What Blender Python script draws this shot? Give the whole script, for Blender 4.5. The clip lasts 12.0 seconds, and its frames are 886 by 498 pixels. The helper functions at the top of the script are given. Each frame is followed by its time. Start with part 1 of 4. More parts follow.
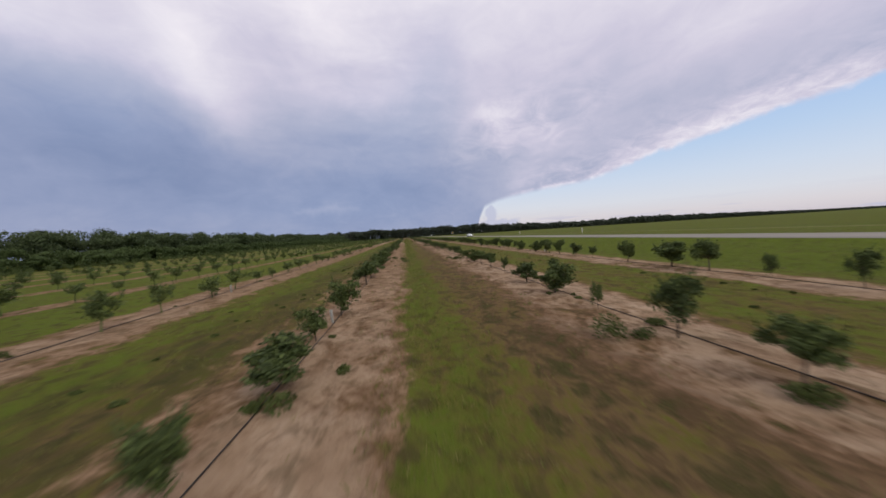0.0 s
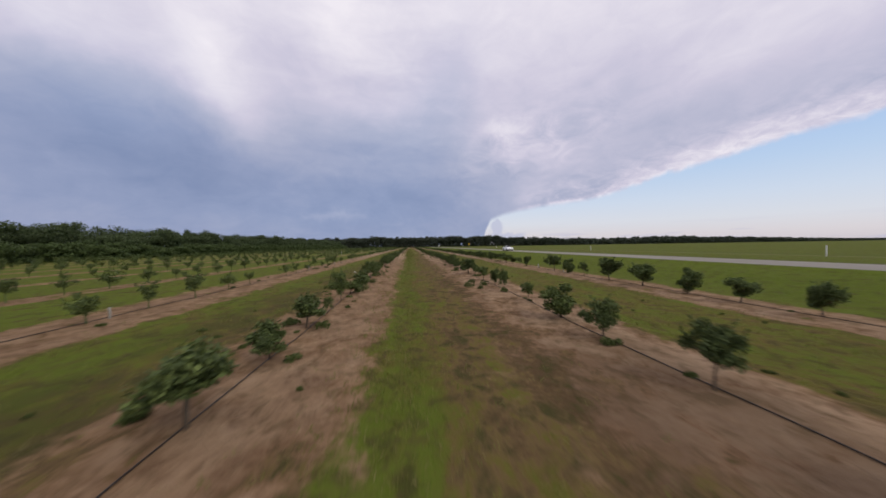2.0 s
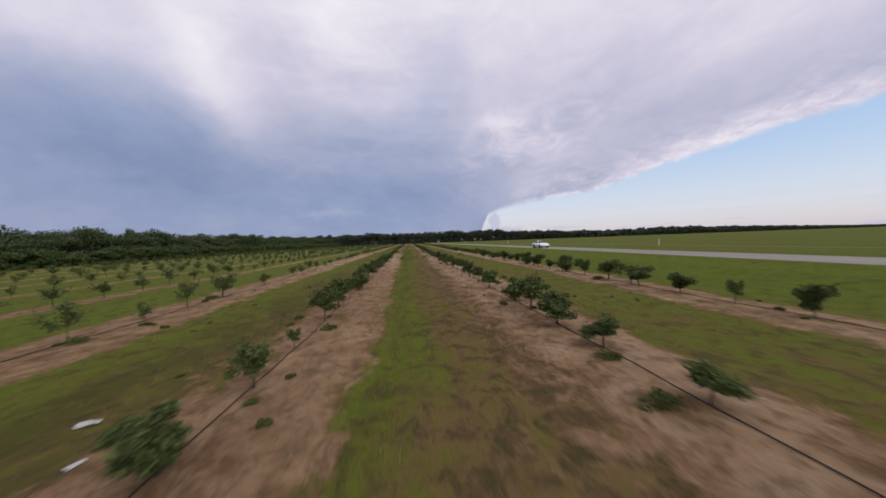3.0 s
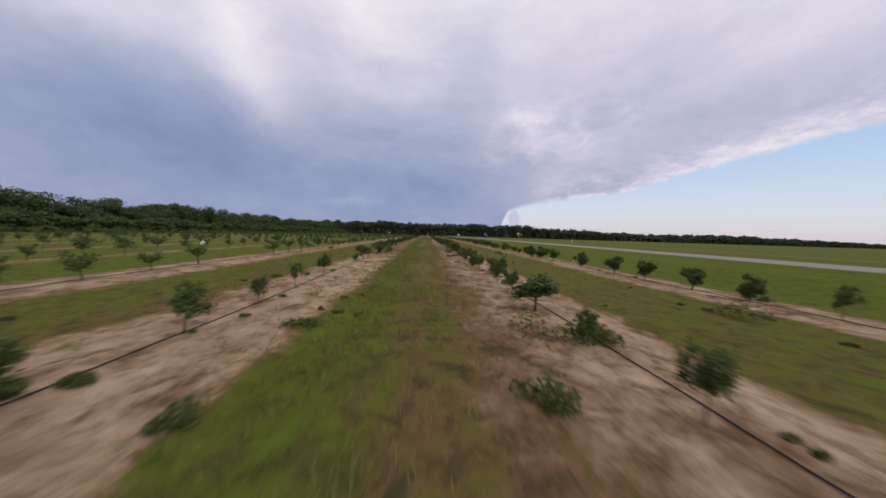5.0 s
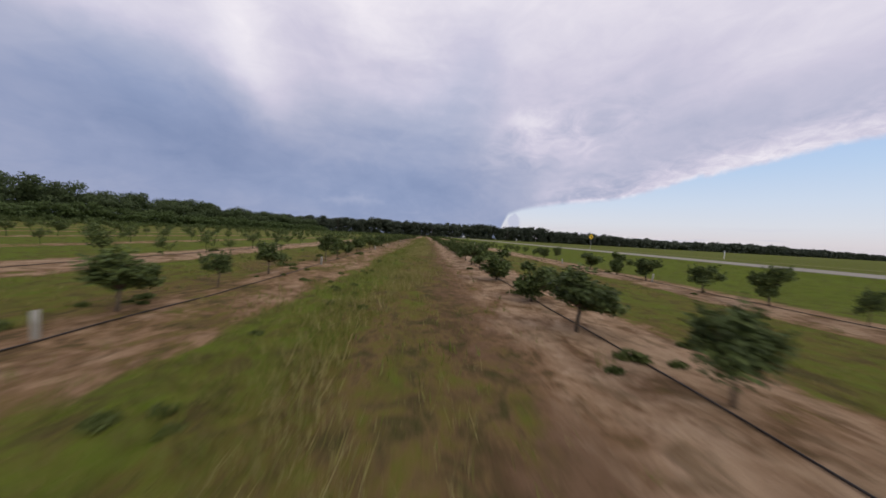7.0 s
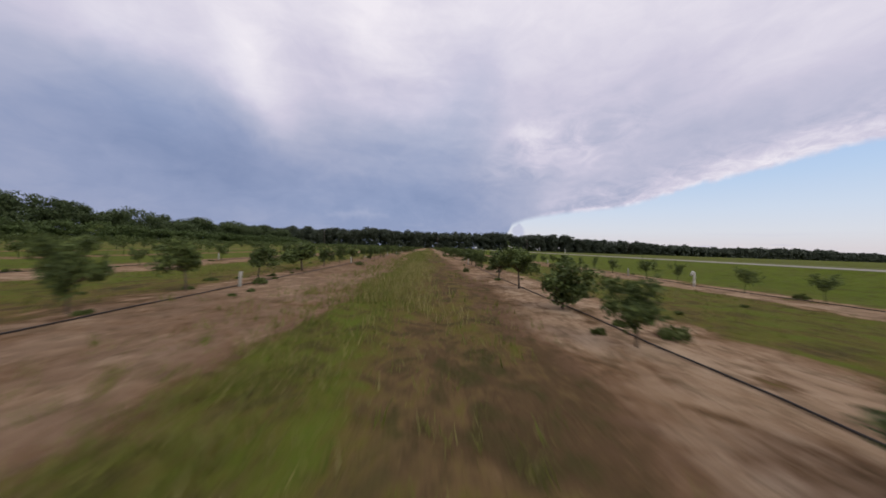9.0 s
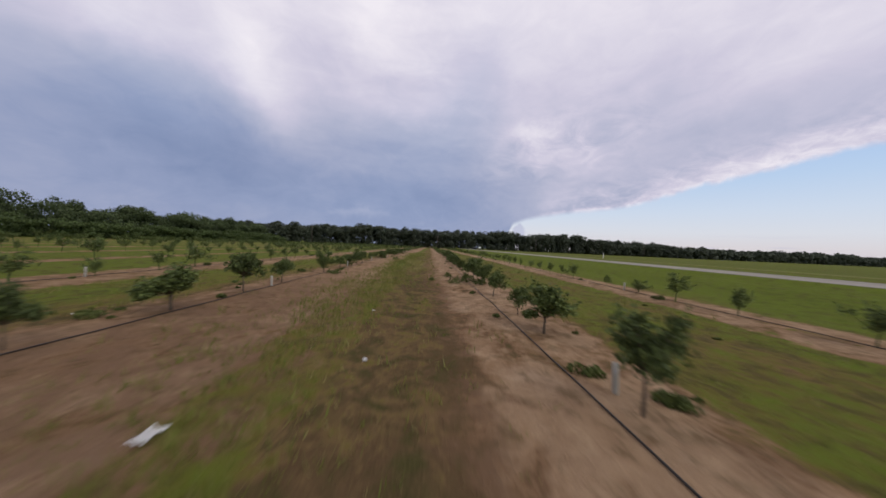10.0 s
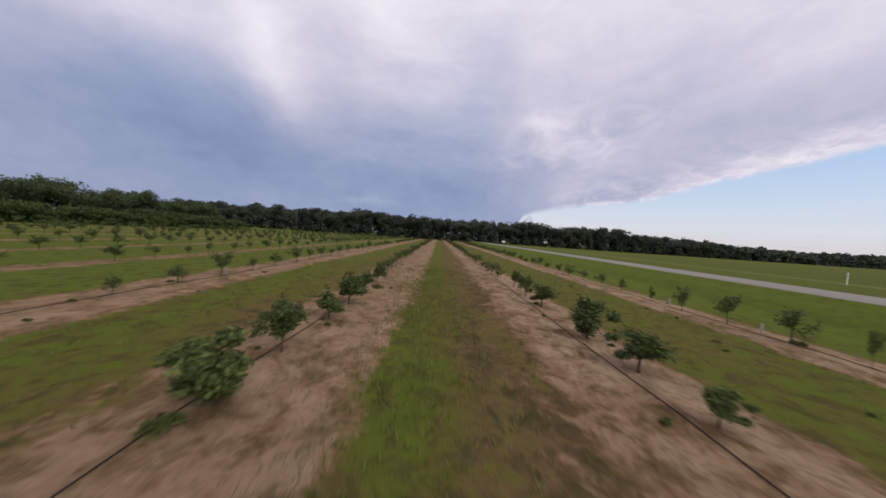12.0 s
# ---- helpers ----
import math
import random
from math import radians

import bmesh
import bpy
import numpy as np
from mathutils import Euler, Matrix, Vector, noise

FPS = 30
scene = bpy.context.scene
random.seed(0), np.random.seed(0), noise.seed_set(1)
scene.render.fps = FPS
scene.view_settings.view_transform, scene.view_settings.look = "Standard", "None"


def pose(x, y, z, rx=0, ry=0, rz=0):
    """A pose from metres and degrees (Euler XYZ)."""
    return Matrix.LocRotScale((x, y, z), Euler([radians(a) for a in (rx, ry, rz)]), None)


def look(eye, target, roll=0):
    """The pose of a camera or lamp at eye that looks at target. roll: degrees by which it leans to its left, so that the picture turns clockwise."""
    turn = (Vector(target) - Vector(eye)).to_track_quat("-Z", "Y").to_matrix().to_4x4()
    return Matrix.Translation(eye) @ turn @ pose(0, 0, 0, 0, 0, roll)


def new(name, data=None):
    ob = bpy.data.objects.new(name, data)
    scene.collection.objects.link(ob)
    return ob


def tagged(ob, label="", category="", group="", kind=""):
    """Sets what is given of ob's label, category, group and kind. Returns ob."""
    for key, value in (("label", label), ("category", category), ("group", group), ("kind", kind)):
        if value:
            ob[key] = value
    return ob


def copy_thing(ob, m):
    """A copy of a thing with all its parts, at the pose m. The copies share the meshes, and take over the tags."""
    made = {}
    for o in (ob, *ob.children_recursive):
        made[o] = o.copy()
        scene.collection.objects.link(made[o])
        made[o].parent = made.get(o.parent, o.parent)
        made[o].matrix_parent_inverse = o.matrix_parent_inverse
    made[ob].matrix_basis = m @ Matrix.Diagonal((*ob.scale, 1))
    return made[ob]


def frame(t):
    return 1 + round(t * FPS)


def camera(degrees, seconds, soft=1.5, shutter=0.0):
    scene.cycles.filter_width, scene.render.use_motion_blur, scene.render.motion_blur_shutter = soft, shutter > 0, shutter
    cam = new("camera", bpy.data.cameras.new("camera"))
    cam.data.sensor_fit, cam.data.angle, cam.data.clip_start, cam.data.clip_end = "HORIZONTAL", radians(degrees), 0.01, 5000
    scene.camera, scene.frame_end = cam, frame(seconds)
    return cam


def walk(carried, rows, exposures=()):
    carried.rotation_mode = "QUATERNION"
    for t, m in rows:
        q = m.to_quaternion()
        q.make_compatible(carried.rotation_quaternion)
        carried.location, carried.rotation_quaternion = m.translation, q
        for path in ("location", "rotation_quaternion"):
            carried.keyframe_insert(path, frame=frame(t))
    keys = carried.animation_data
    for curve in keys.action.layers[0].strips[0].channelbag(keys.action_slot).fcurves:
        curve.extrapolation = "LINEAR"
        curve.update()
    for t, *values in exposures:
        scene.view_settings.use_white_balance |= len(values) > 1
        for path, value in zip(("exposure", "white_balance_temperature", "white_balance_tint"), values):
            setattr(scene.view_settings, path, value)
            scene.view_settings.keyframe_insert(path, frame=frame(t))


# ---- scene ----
cam = camera(111.4, 12.0, soft=1.65, shutter=0.12)
walk(cam, [
    (0, pose(-1.58, 0.00, 2.27, 87.22, 3.51, -7.16)),
    (0.5, pose(-1.30, 11.75, 2.12, 87.42, 3.03, -8.04)),
    (1, pose(-0.87, 23.40, 2.03, 89.06, -2.62, -4.43)),
    (1.5, pose(-0.67, 34.90, 2.05, 89.30, -3.70, -2.96)),
    (2, pose(-0.86, 46.30, 2.26, 89.35, 0.76, -6.20)),
    (2.5, pose(-0.82, 57.50, 2.43, 89.24, 3.50, -8.10)),
    (3, pose(-0.69, 68.50, 2.66, 88.45, 1.94, -6.60)),
    (5, pose(0.51, 114.50, 1.90, 87.27, -1.81, -3.29)),
    (5.5, pose(0.65, 126.50, 1.67, 87.45, -2.07, -4.03)),
    (6, pose(0.96, 138.90, 1.49, 87.79, -2.35, -4.53)),
    (6.5, pose(0.97, 150.60, 1.53, 87.50, -2.20, -2.83)),
    (7, pose(0.82, 162.60, 1.57, 87.54, -3.22, -3.36)),
    (9, pose(0.96, 210.40, 1.15, 89.73, -1.92, -2.48)),
    (9.5, pose(1.38, 222.30, 1.34, 89.79, -2.20, -2.58)),
    (10, pose(1.77, 233.30, 1.71, 89.50, -2.62, -2.41)),
    (10.5, pose(1.59, 244.20, 2.16, 88.47, -6.01, -0.95)),
    (11, pose(1.22, 254.60, 2.37, 87.91, -6.59, -0.59)),
    (11.5, pose(0.50, 264.80, 2.59, 87.71, -4.16, -0.94)),
    (12, pose(-0.37, 274.40, 2.66, 87.60, -4.07, -0.80)),
])

# ---- light ----
world = bpy.data.worlds.new("world")
scene.world = world
world.use_nodes = True


class Nodes:
    """Short way to write node trees."""

    def __init__(self, tree):
        self.tree = tree
        tree.nodes.clear()

    def add(self, kind, ins=None, **props):
        n = self.tree.nodes.new(kind)
        for k, v in props.items():
            setattr(n, k, v)
        for k, v in (ins or {}).items():
            self.put(n.inputs[k], v)
        return n

    def put(self, socket, v):
        if isinstance(v, bpy.types.NodeSocket):
            self.tree.links.new(v, socket)
        else:
            socket.default_value = v

    def math(self, op, a, b=0.0, c=0.0, clamp=False):
        n = self.add("ShaderNodeMath", operation=op, use_clamp=clamp)
        for i, v in enumerate((a, b, c)):
            self.put(n.inputs[i], v)
        return n.outputs[0]

    def step(self, v, lo, hi):
        n = self.add("ShaderNodeMapRange", {"Value": v, "From Min": lo, "From Max": hi}, interpolation_type="SMOOTHSTEP")
        return n.outputs[0]

    def noise(self, vec, scale, detail=4.0, rough=0.55, distortion=0.0):
        n = self.add("ShaderNodeTexNoise", {"Vector": vec, "Scale": scale, "Detail": detail, "Roughness": rough, "Distortion": distortion})
        return n.outputs["Fac"]

    def mix(self, fac, a, b, blend="MIX"):
        n = self.add("ShaderNodeMix", data_type="RGBA", blend_type=blend)
        self.put(n.inputs[0], fac)
        self.put(n.inputs[6], a)
        self.put(n.inputs[7], b)
        return n.outputs[2]

    def ramp(self, fac, stops, interpolation="LINEAR"):
        n = self.add("ShaderNodeValToRGB", {"Fac": fac})
        r = n.color_ramp
        r.interpolation = interpolation
        while len(r.elements) < len(stops):
            r.elements.new(0.5)
        for e, (pos, col) in zip(r.elements, stops):
            e.position = pos
            e.color = (*col, 1) if isinstance(col, tuple) else (col, col, col, 1)
        return n.outputs[0]

    def stretch(self, vec, s):
        n = self.add("ShaderNodeMapping", {"Vector": vec, "Scale": s})
        return n.outputs[0]


def srgb(r, g, b):
    return tuple(((v / 255 + 0.055) / 1.055) ** 2.4 if v > 10 else v / 3294 for v in (r, g, b))


def toward(az, el):
    a, e = radians(az), radians(el)
    return (math.sin(a) * math.cos(e), math.cos(a) * math.cos(e), math.sin(e))


SUN_AZ, SUN_EL = 140.0, 38.0

n = Nodes(world.node_tree)
way = n.add("ShaderNodeTexCoord").outputs["Generated"]
xyz = n.add("ShaderNodeSeparateXYZ", {"Vector": way})
dx, dy, dz = xyz.outputs
az = n.math("MULTIPLY", n.math("ARCTAN2", dx, dy), 57.2958)
el = n.math("MULTIPLY", n.math("ARCSINE", dz), 57.2958)


def swing(vec, scale, detail, amount, rough=0.55, distortion=0.0):
    """Noise that swings evenly to both sides of nought."""
    return n.math("MULTIPLY", n.math("SUBTRACT", n.noise(vec, scale, detail, rough, distortion), 0.5), amount)


def vector(x, y, z=0.0):
    return n.add("ShaderNodeCombineXYZ", {"X": x, "Y": y, "Z": z}).outputs[0]


def levels(src, lo, hi, stops, low=0.0, high=1.0):
    """A value that follows stops of (source, value), the values between low and high."""
    f = n.ramp(n.math("DIVIDE", n.math("SUBTRACT", src, lo), hi - lo, clamp=True), [((p - lo) / (hi - lo), (v - low) / (high - low)) for p, v in stops])
    return n.math("MULTIPLY_ADD", f, high - low, low)


sky = n.add("ShaderNodeTexSky", sky_type="NISHITA", sun_disc=False, sun_elevation=radians(SUN_EL), sun_rotation=radians(SUN_AZ),
            air_density=1.0, dust_density=1.2, ozone_density=1.5)
clear_sky = n.mix(1.0, sky.outputs[0], (0.075, 0.075, 0.078, 1), "MULTIPLY")
pale = n.ramp(n.math("DIVIDE", el, 30.0, clamp=True), [(0.0, srgb(214, 206, 214)), (0.05, srgb(224, 218, 224)), (0.12, srgb(223, 226, 236)), (0.22, srgb(212, 224, 242)), (0.36, srgb(192, 215, 244)), (0.50, srgb(176, 205, 244)), (1.0, srgb(130, 170, 230))])
clear_sky = n.mix(0.88, clear_sky, pale)
streaks = n.math("MULTIPLY", n.step(n.noise(n.stretch(way, (1.0, 1.0, 14.0)), 7.0, 4, 0.6), 0.52, 0.66), levels(el, 0.0, 5.0, [(0.2, 0.75), (1.3, 0.55), (2.4, 0.12), (4.5, 0.0)]))
clear_sky = n.mix(streaks, clear_sky, (*srgb(190, 190, 212), 1))

# the cloud deck: broad light and dark masses, torn by noise at three scales
wavy = vector(n.math("ADD", az, swing(way, 5.5, 4, 9.0)), n.math("ADD", el, swing(n.stretch(way, (1.3, -1.0, 1.0)), 6.5, 4, 7.0)))


def mass(at, size, lean, amount):
    """A soft mass of cloud round one azimuth and height of the sky, in degrees, leaning to one side."""
    m = n.add("ShaderNodeMapping", {"Vector": wavy, "Location": (*at, 0), "Rotation": (0, 0, radians(lean)), "Scale": (*size, 1)}, vector_type="TEXTURE").outputs[0]
    d = n.add("ShaderNodeVectorMath", {0: m, 1: m}, operation="DOT_PRODUCT").outputs["Value"]
    return n.math("MULTIPLY", n.math("EXPONENT", n.math("MULTIPLY", d, -1.0)), amount)


light = levels(el, 0.0, 60.0, [(0.0, 0.32), (6.0, 0.32), (12.0, 0.36), (18.0, 0.47), (24.0, 0.69), (30.0, 0.80), (37.0, 0.88), (60.0, 0.92)])
for at, size, lean, amount in (((-42, 16), (11, 8), 10, -0.18), ((-34, 12), (11, 5), 0, -0.12), ((-48, 7), (8, 4), 0, 0.05), ((-32, 26), (5.0, 6.0), 40, 0.20), ((-28, 20), (4.5, 6.0), 15, 0.17),
                               ((-45, 25), (6, 2.4), 15, 0.18), ((-12, 35), (7, 4), 0, 0.14), ((-20, 30), (5, 3), 0, -0.06), ((-24, 8), (9, 4), 0, -0.06), ((-14, 5.7), (4.6, 0.7), 0, 0.11), ((-9, 17), (8, 6), 0, -0.06),
                               ((-12, 14.5), (5, 2.6), 30, 0.07), ((-1, 9), (10, 5), 0, -0.10), ((4, 22), (5, 8), -35, -0.08), ((9, 29), (6, 6), -20, -0.07), ((18.5, 20.8), (5.2, 1.9), 8, 0.24), ((20, 16.6), (5.6, 3.2), 0, 0.24), ((15, 18.6), (4.5, 0.9), -6, -0.10),
                               ((11, 18.5), (3.0, 2.0), 20, 0.09), ((13, 13), (5, 3), 0, 0.06), ((30, 15), (9, 6), 0, 0.17), ((23, 11.5), (6, 3), 15, 0.10), ((50, 17), (16, 8), 10, 0.20), ((51, 19), (9, 3), 10, -0.12), ((36, 22), (8, 5), 0, -0.04), ((23, 8.2), (9, 2.4), 8, 0.15)):
    light = n.math("ADD", light, mass(at, size, lean, amount))
light = n.math("ADD", light, swing(n.stretch(way, (1.0, 1.0, 1.6)), 4.5, 6, 0.22, 0.55, 0.6))
light = n.math("ADD", light, swing(n.stretch(way, (1.0, 1.0, 2.0)), 11.0, 7, 0.18, 0.60, 0.7))
# faint shafts that fan down through the blue gap
fan = n.add("ShaderNodeMapping", {"Vector": vector(az, el), "Rotation": (0, 0, radians(-52)), "Scale": (0.035, 0.20, 1.0)}).outputs[0]
light = n.math("ADD", light, n.math("MULTIPLY", swing(fan, 1.0, 3, 0.30), n.math("MULTIPLY", n.step(n.math("ABSOLUTE", n.math("ADD", az, 6.0)), 22.0, 8.0), n.step(el, 5.0, 14.0))))

wisps = n.math("MULTIPLY", swing(n.stretch(way, (1.0, 1.0, 2.2)), 11.0, 7, 0.62, 0.60, 1.4), mass((22, 17), (13, 5.5), 10, 1.0))
light = n.math("ADD", light, wisps)

# the deck ends along a slanting front; below it the sky is clear down to the horizon
front = levels(az, 12.0, 72.0, [(12.0, -5.0), (13.0, -3.0), (14.2, 2.6), (15.2, 4.7), (17.6, 5.6), (20.0, 6.1), (23.0, 6.6), (28.0, 7.1), (33.0, 7.6), (38.0, 9.0), (43.0, 10.4), (47.0, 11.2), (52.0, 12.4), (58.0, 13.2), (64.0, 14.0), (72.0, 15.0)], -5.0, 16.0)
over = n.math("SUBTRACT", el, front)
ragged_front = n.math("MULTIPLY", n.math("ADD", swing(way, 26.0, 6, 1.5, 0.62), swing(way, 9.0, 3, 0.9)), levels(az, 12.0, 72.0, [(15.0, 0.12), (30.0, 0.35), (36.0, 0.9), (60.0, 1.0)]))
over = n.math("ADD", over, ragged_front)
billow = swing(n.stretch(way, (1.0, 1.0, 2.4)), 17.0, 7, 0.72, 0.64, 0.9)
light = n.math("ADD", light, n.math("MULTIPLY", billow, n.math("MULTIPLY", n.step(over, 6.5, 1.0), n.step(az, 16.0, 30.0))))
wide_rim = n.math("MULTIPLY", n.step(over, 4.2, 0.3), levels(az, 12.0, 72.0, [(20.0, 0.0), (32.0, 0.10), (38.0, 0.30), (48.0, 0.32), (56.0, 0.26), (70.0, 0.22)]))
thin_rim = n.math("MULTIPLY", n.math("MULTIPLY", n.step(over, 0.8, 0.15), n.step(n.noise(way, 22.0, 3), 0.36, 0.60)), levels(az, 12.0, 72.0, [(15.5, 0.0), (20.0, 0.10), (27.0, 0.36), (34.0, 0.34), (40.0, 0.14), (50.0, 0.05)]))
light = n.math("ADD", light, n.math("ADD", wide_rim, thin_rim), clamp=True)
cloud = n.ramp(light, [(0.0, srgb(112, 130, 168)), (0.28, srgb(147, 158, 190)), (0.5, srgb(176, 180, 204)), (0.72, srgb(206, 202, 221)), (1.0, srgb(240, 235, 243))])
blue = n.math("ADD", n.math("ADD", mass((-40, 19), (9, 7), 0, 0.8), mass((5, 24), (7, 10), -30, 0.6)), n.math("ADD", mass((-6, 16), (12, 9), 0, 0.6), mass((-12, 6), (26, 5), 0, 0.7)), clamp=True)
cloud = n.mix(blue, cloud, n.mix(1.0, cloud, (0.95, 1.0, 1.025, 1), "MULTIPLY"))
cover = n.step(over, -0.50, 0.50)
puff = n.math("ADD", mass((15.6, 4.2), (1.3, 1.2), 0, 0.8), n.math("ADD", mass((18.0, 2.0), (5.0, 1.2), 0, 0.75), swing(way, 60, 5, 0.5)))
colour = n.mix(cover, clear_sky, cloud)
colour = n.mix(n.math("MULTIPLY", n.step(puff, 0.25, 0.55), 0.75), colour, (*srgb(186, 190, 214), 1))
back = n.add("ShaderNodeBackground", {"Color": colour, "Strength": 1.0})
n.add("ShaderNodeOutputWorld", {"Surface": back.outputs[0]})

sun_data = bpy.data.lights.new("sun", "SUN")
sun_data.energy, sun_data.angle, sun_data.color = 1.0, radians(20), (1.0, 0.93, 0.82)
sun = new("sun", sun_data)
sun.matrix_world = look(Vector(toward(SUN_AZ, SUN_EL)) * 50, (0, 0, 0))


# ---- materials ----
def material(name):
    m = bpy.data.materials.new(name)
    m.use_nodes = True
    return m, Nodes(m.node_tree)


def finish(nd, colour, rough=0.8, bump=None, strength=0.3, distance=0.02, metal=0.0, spec=0.3, through_light=0.0):
    b = nd.add("ShaderNodeBsdfPrincipled", {"Base Color": colour, "Roughness": rough, "Metallic": metal, "Specular IOR Level": spec})
    if bump is not None:
        nd.put(b.inputs["Normal"], nd.add("ShaderNodeBump", {"Height": bump, "Strength": strength, "Distance": distance}).outputs[0])
    out = b.outputs[0]
    if through_light:
        t = nd.add("ShaderNodeBsdfTranslucent", {"Color": colour})
        out = nd.add("ShaderNodeMixShader", {0: through_light, 1: out, 2: t.outputs[0]}).outputs[0]
    nd.add("ShaderNodeOutputMaterial", {"Surface": out})


def leaf_material(name, dark, mid, light, by="island", stain=0.15):
    """Foliage: each leaf takes its own green, whole plants drift a little."""
    m, nd = material(name)
    r = nd.add("ShaderNodeNewGeometry").outputs["Random Per Island"]
    per = nd.add("ShaderNodeObjectInfo").outputs["Random"]
    pos = nd.add("ShaderNodeNewGeometry").outputs["Position"]
    big = nd.noise(pos, stain, 3)
    v = nd.math("ADD", nd.math("MULTIPLY", r, 0.6), nd.math("ADD", nd.math("MULTIPLY", per, 0.18), nd.math("MULTIPLY", big, 0.35)))
    col = nd.ramp(v, [(0.1, dark), (0.55, mid), (0.95, light)])
    finish(nd, col, 0.7, spec=0.18, through_light=0.22)
    return m


def plain(name, colour, rough=0.6, metal=0.0, vary=0.25, scale=8.0, bump=0.2):
    m, nd = material(name)
    pos = nd.add("ShaderNodeTexCoord").outputs["Object"]
    f1, f2 = nd.noise(pos, scale, 5, 0.6), nd.noise(pos, scale * 7, 3)
    v = nd.math("ADD", nd.math("MULTIPLY", f1, 0.7), nd.math("MULTIPLY", f2, 0.3))
    lo, hi = tuple(c * (1 - vary) for c in colour), tuple(min(1, c * (1 + vary)) for c in colour)
    finish(nd, nd.ramp(v, [(0.3, lo), (0.7, hi)]), rough, f2, bump, 0.01, metal)
    return m


CITRUS = leaf_material("citrus_leaves", (0.050, 0.066, 0.028), (0.084, 0.114, 0.038), (0.165, 0.210, 0.060), stain=0.3)
WOOD_LEAVES = leaf_material("woodland_leaves", (0.042, 0.060, 0.028), (0.062, 0.086, 0.036), (0.088, 0.118, 0.046), stain=0.06)
# bluish distance haze is put into these leaf colours: greyer, flatter greens
HAZY_LEAVES = leaf_material("hazy_woodland_leaves", (0.044, 0.056, 0.040), (0.062, 0.076, 0.052), (0.084, 0.100, 0.066), stain=0.03)
SHRUB_LEAVES = leaf_material("shrub_leaves", (0.042, 0.064, 0.022), (0.064, 0.092, 0.030), (0.090, 0.126, 0.040), stain=0.08)
WEED = leaf_material("weed_leaves", (0.050, 0.068, 0.020), (0.086, 0.110, 0.030), (0.140, 0.160, 0.050), stain=0.4)
BARK = plain("young_bark", (0.11, 0.085, 0.06), 0.85, scale=30)
PVC = plain("white_pvc", (0.31, 0.30, 0.26), 0.45, vary=0.08, scale=20)
WHITE_PIPE = plain("bright_white_pvc", (0.68, 0.67, 0.64), 0.4, vary=0.06, scale=20)
HOSE = plain("black_hose", (0.026, 0.021, 0.018), 0.55, vary=0.4, scale=3)
GALV = plain("galvanised_post", (0.35, 0.35, 0.34), 0.45, metal=0.7)
POLE_WOOD = plain("pole_wood", (0.10, 0.085, 0.07), 0.9, scale=4)
YELLOW = plain("sign_yellow", (0.75, 0.48, 0.02), 0.5, vary=0.1)
BLACK = plain("sign_black", (0.02, 0.02, 0.02), 0.6)
LITTER = plain("white_plastic", (0.75, 0.75, 0.74), 0.5, vary=0.1)
CAR_PAINT = plain("white_car_paint", (0.88, 0.88, 0.87), 0.3, vary=0.03, bump=0.0)
RUBBER = plain("tyre_rubber", (0.02, 0.02, 0.02), 0.85)
CAR_GLASS = plain("car_glass", (0.02, 0.024, 0.03), 0.06, vary=0.1, bump=0.0)
ALLOY = plain("alloy_rim", (0.25, 0.25, 0.26), 0.35, metal=0.9)
LAMP_RED = plain("tail_lamp", (0.35, 0.02, 0.02), 0.2)
LAMP_CLEAR = plain("head_lamp", (0.5, 0.5, 0.5), 0.1)

# straw and grass blades
GRASS_BLADES, nd = material("grass_blades")
r = nd.add("ShaderNodeNewGeometry").outputs["Random Per Island"]
pos = nd.add("ShaderNodeNewGeometry").outputs["Position"]
v = nd.math("ADD", nd.math("MULTIPLY", r, 0.5), nd.math("MULTIPLY", nd.noise(pos, 0.5, 3), 0.6))
finish(nd, nd.ramp(v, [(0.2, (0.085, 0.118, 0.020)), (0.45, (0.135, 0.160, 0.028)), (0.62, (0.190, 0.185, 0.048)), (0.85, (0.28, 0.24, 0.10))]), 0.7, spec=0.2, through_light=0.2)

# rows of trees across the field, in metres from the flight line
ROW_X = [-64.0, -56.4, -48.8, -41.2, -33.6, -26.0, -18.4, -10.6, -3.8, 3.8, 11.0]

# the ground: sand beds along the rows, mown alleys of green and dry grass between, a grass verge and a field beyond the road
GROUND, nd = material("orchard_ground")
pos = nd.add("ShaderNodeTexCoord").outputs["Object"]
sep = nd.add("ShaderNodeSeparateXYZ", {"Vector": pos})
gx, gy = sep.outputs[0], sep.outputs[1]
along = nd.stretch(pos, (1.0, 0.16, 1.0))
wander = nd.math("MULTIPLY", nd.math("SUBTRACT", nd.noise(along, 0.35, 3), 0.5), 1.2)
ragged = nd.math("MULTIPLY", nd.math("SUBTRACT", nd.noise(nd.stretch(pos, (1.0, 0.4, 1.0)), 1.6, 6, 0.65), 0.5), 1.5)
x1 = nd.math("ADD", gx, nd.math("ADD", wander, nd.math("MULTIPLY", ragged, 0.80)))
middle = nd.math("SUBTRACT", 1.0, nd.step(nd.math("ABSOLUTE", gx), 1.6, 3.4))
drift = nd.math("MULTIPLY", nd.ramp(nd.math("DIVIDE", gy, 320.0, clamp=True), [(0.0, 0.0), (0.60, 0.0), (0.655, 0.85), (0.74, 0.9), (0.79, 0.3), (0.82, 0.12), (0.89, 0.45), (1.0, 0.45)]), middle)
x1 = nd.math("SUBTRACT", x1, drift)


def across(stops, lo, hi, src):
    return nd.ramp(nd.math("DIVIDE", nd.math("SUBTRACT", src, lo), hi - lo, clamp=True), [((p - lo) / (hi - lo), v) for p, v in stops])


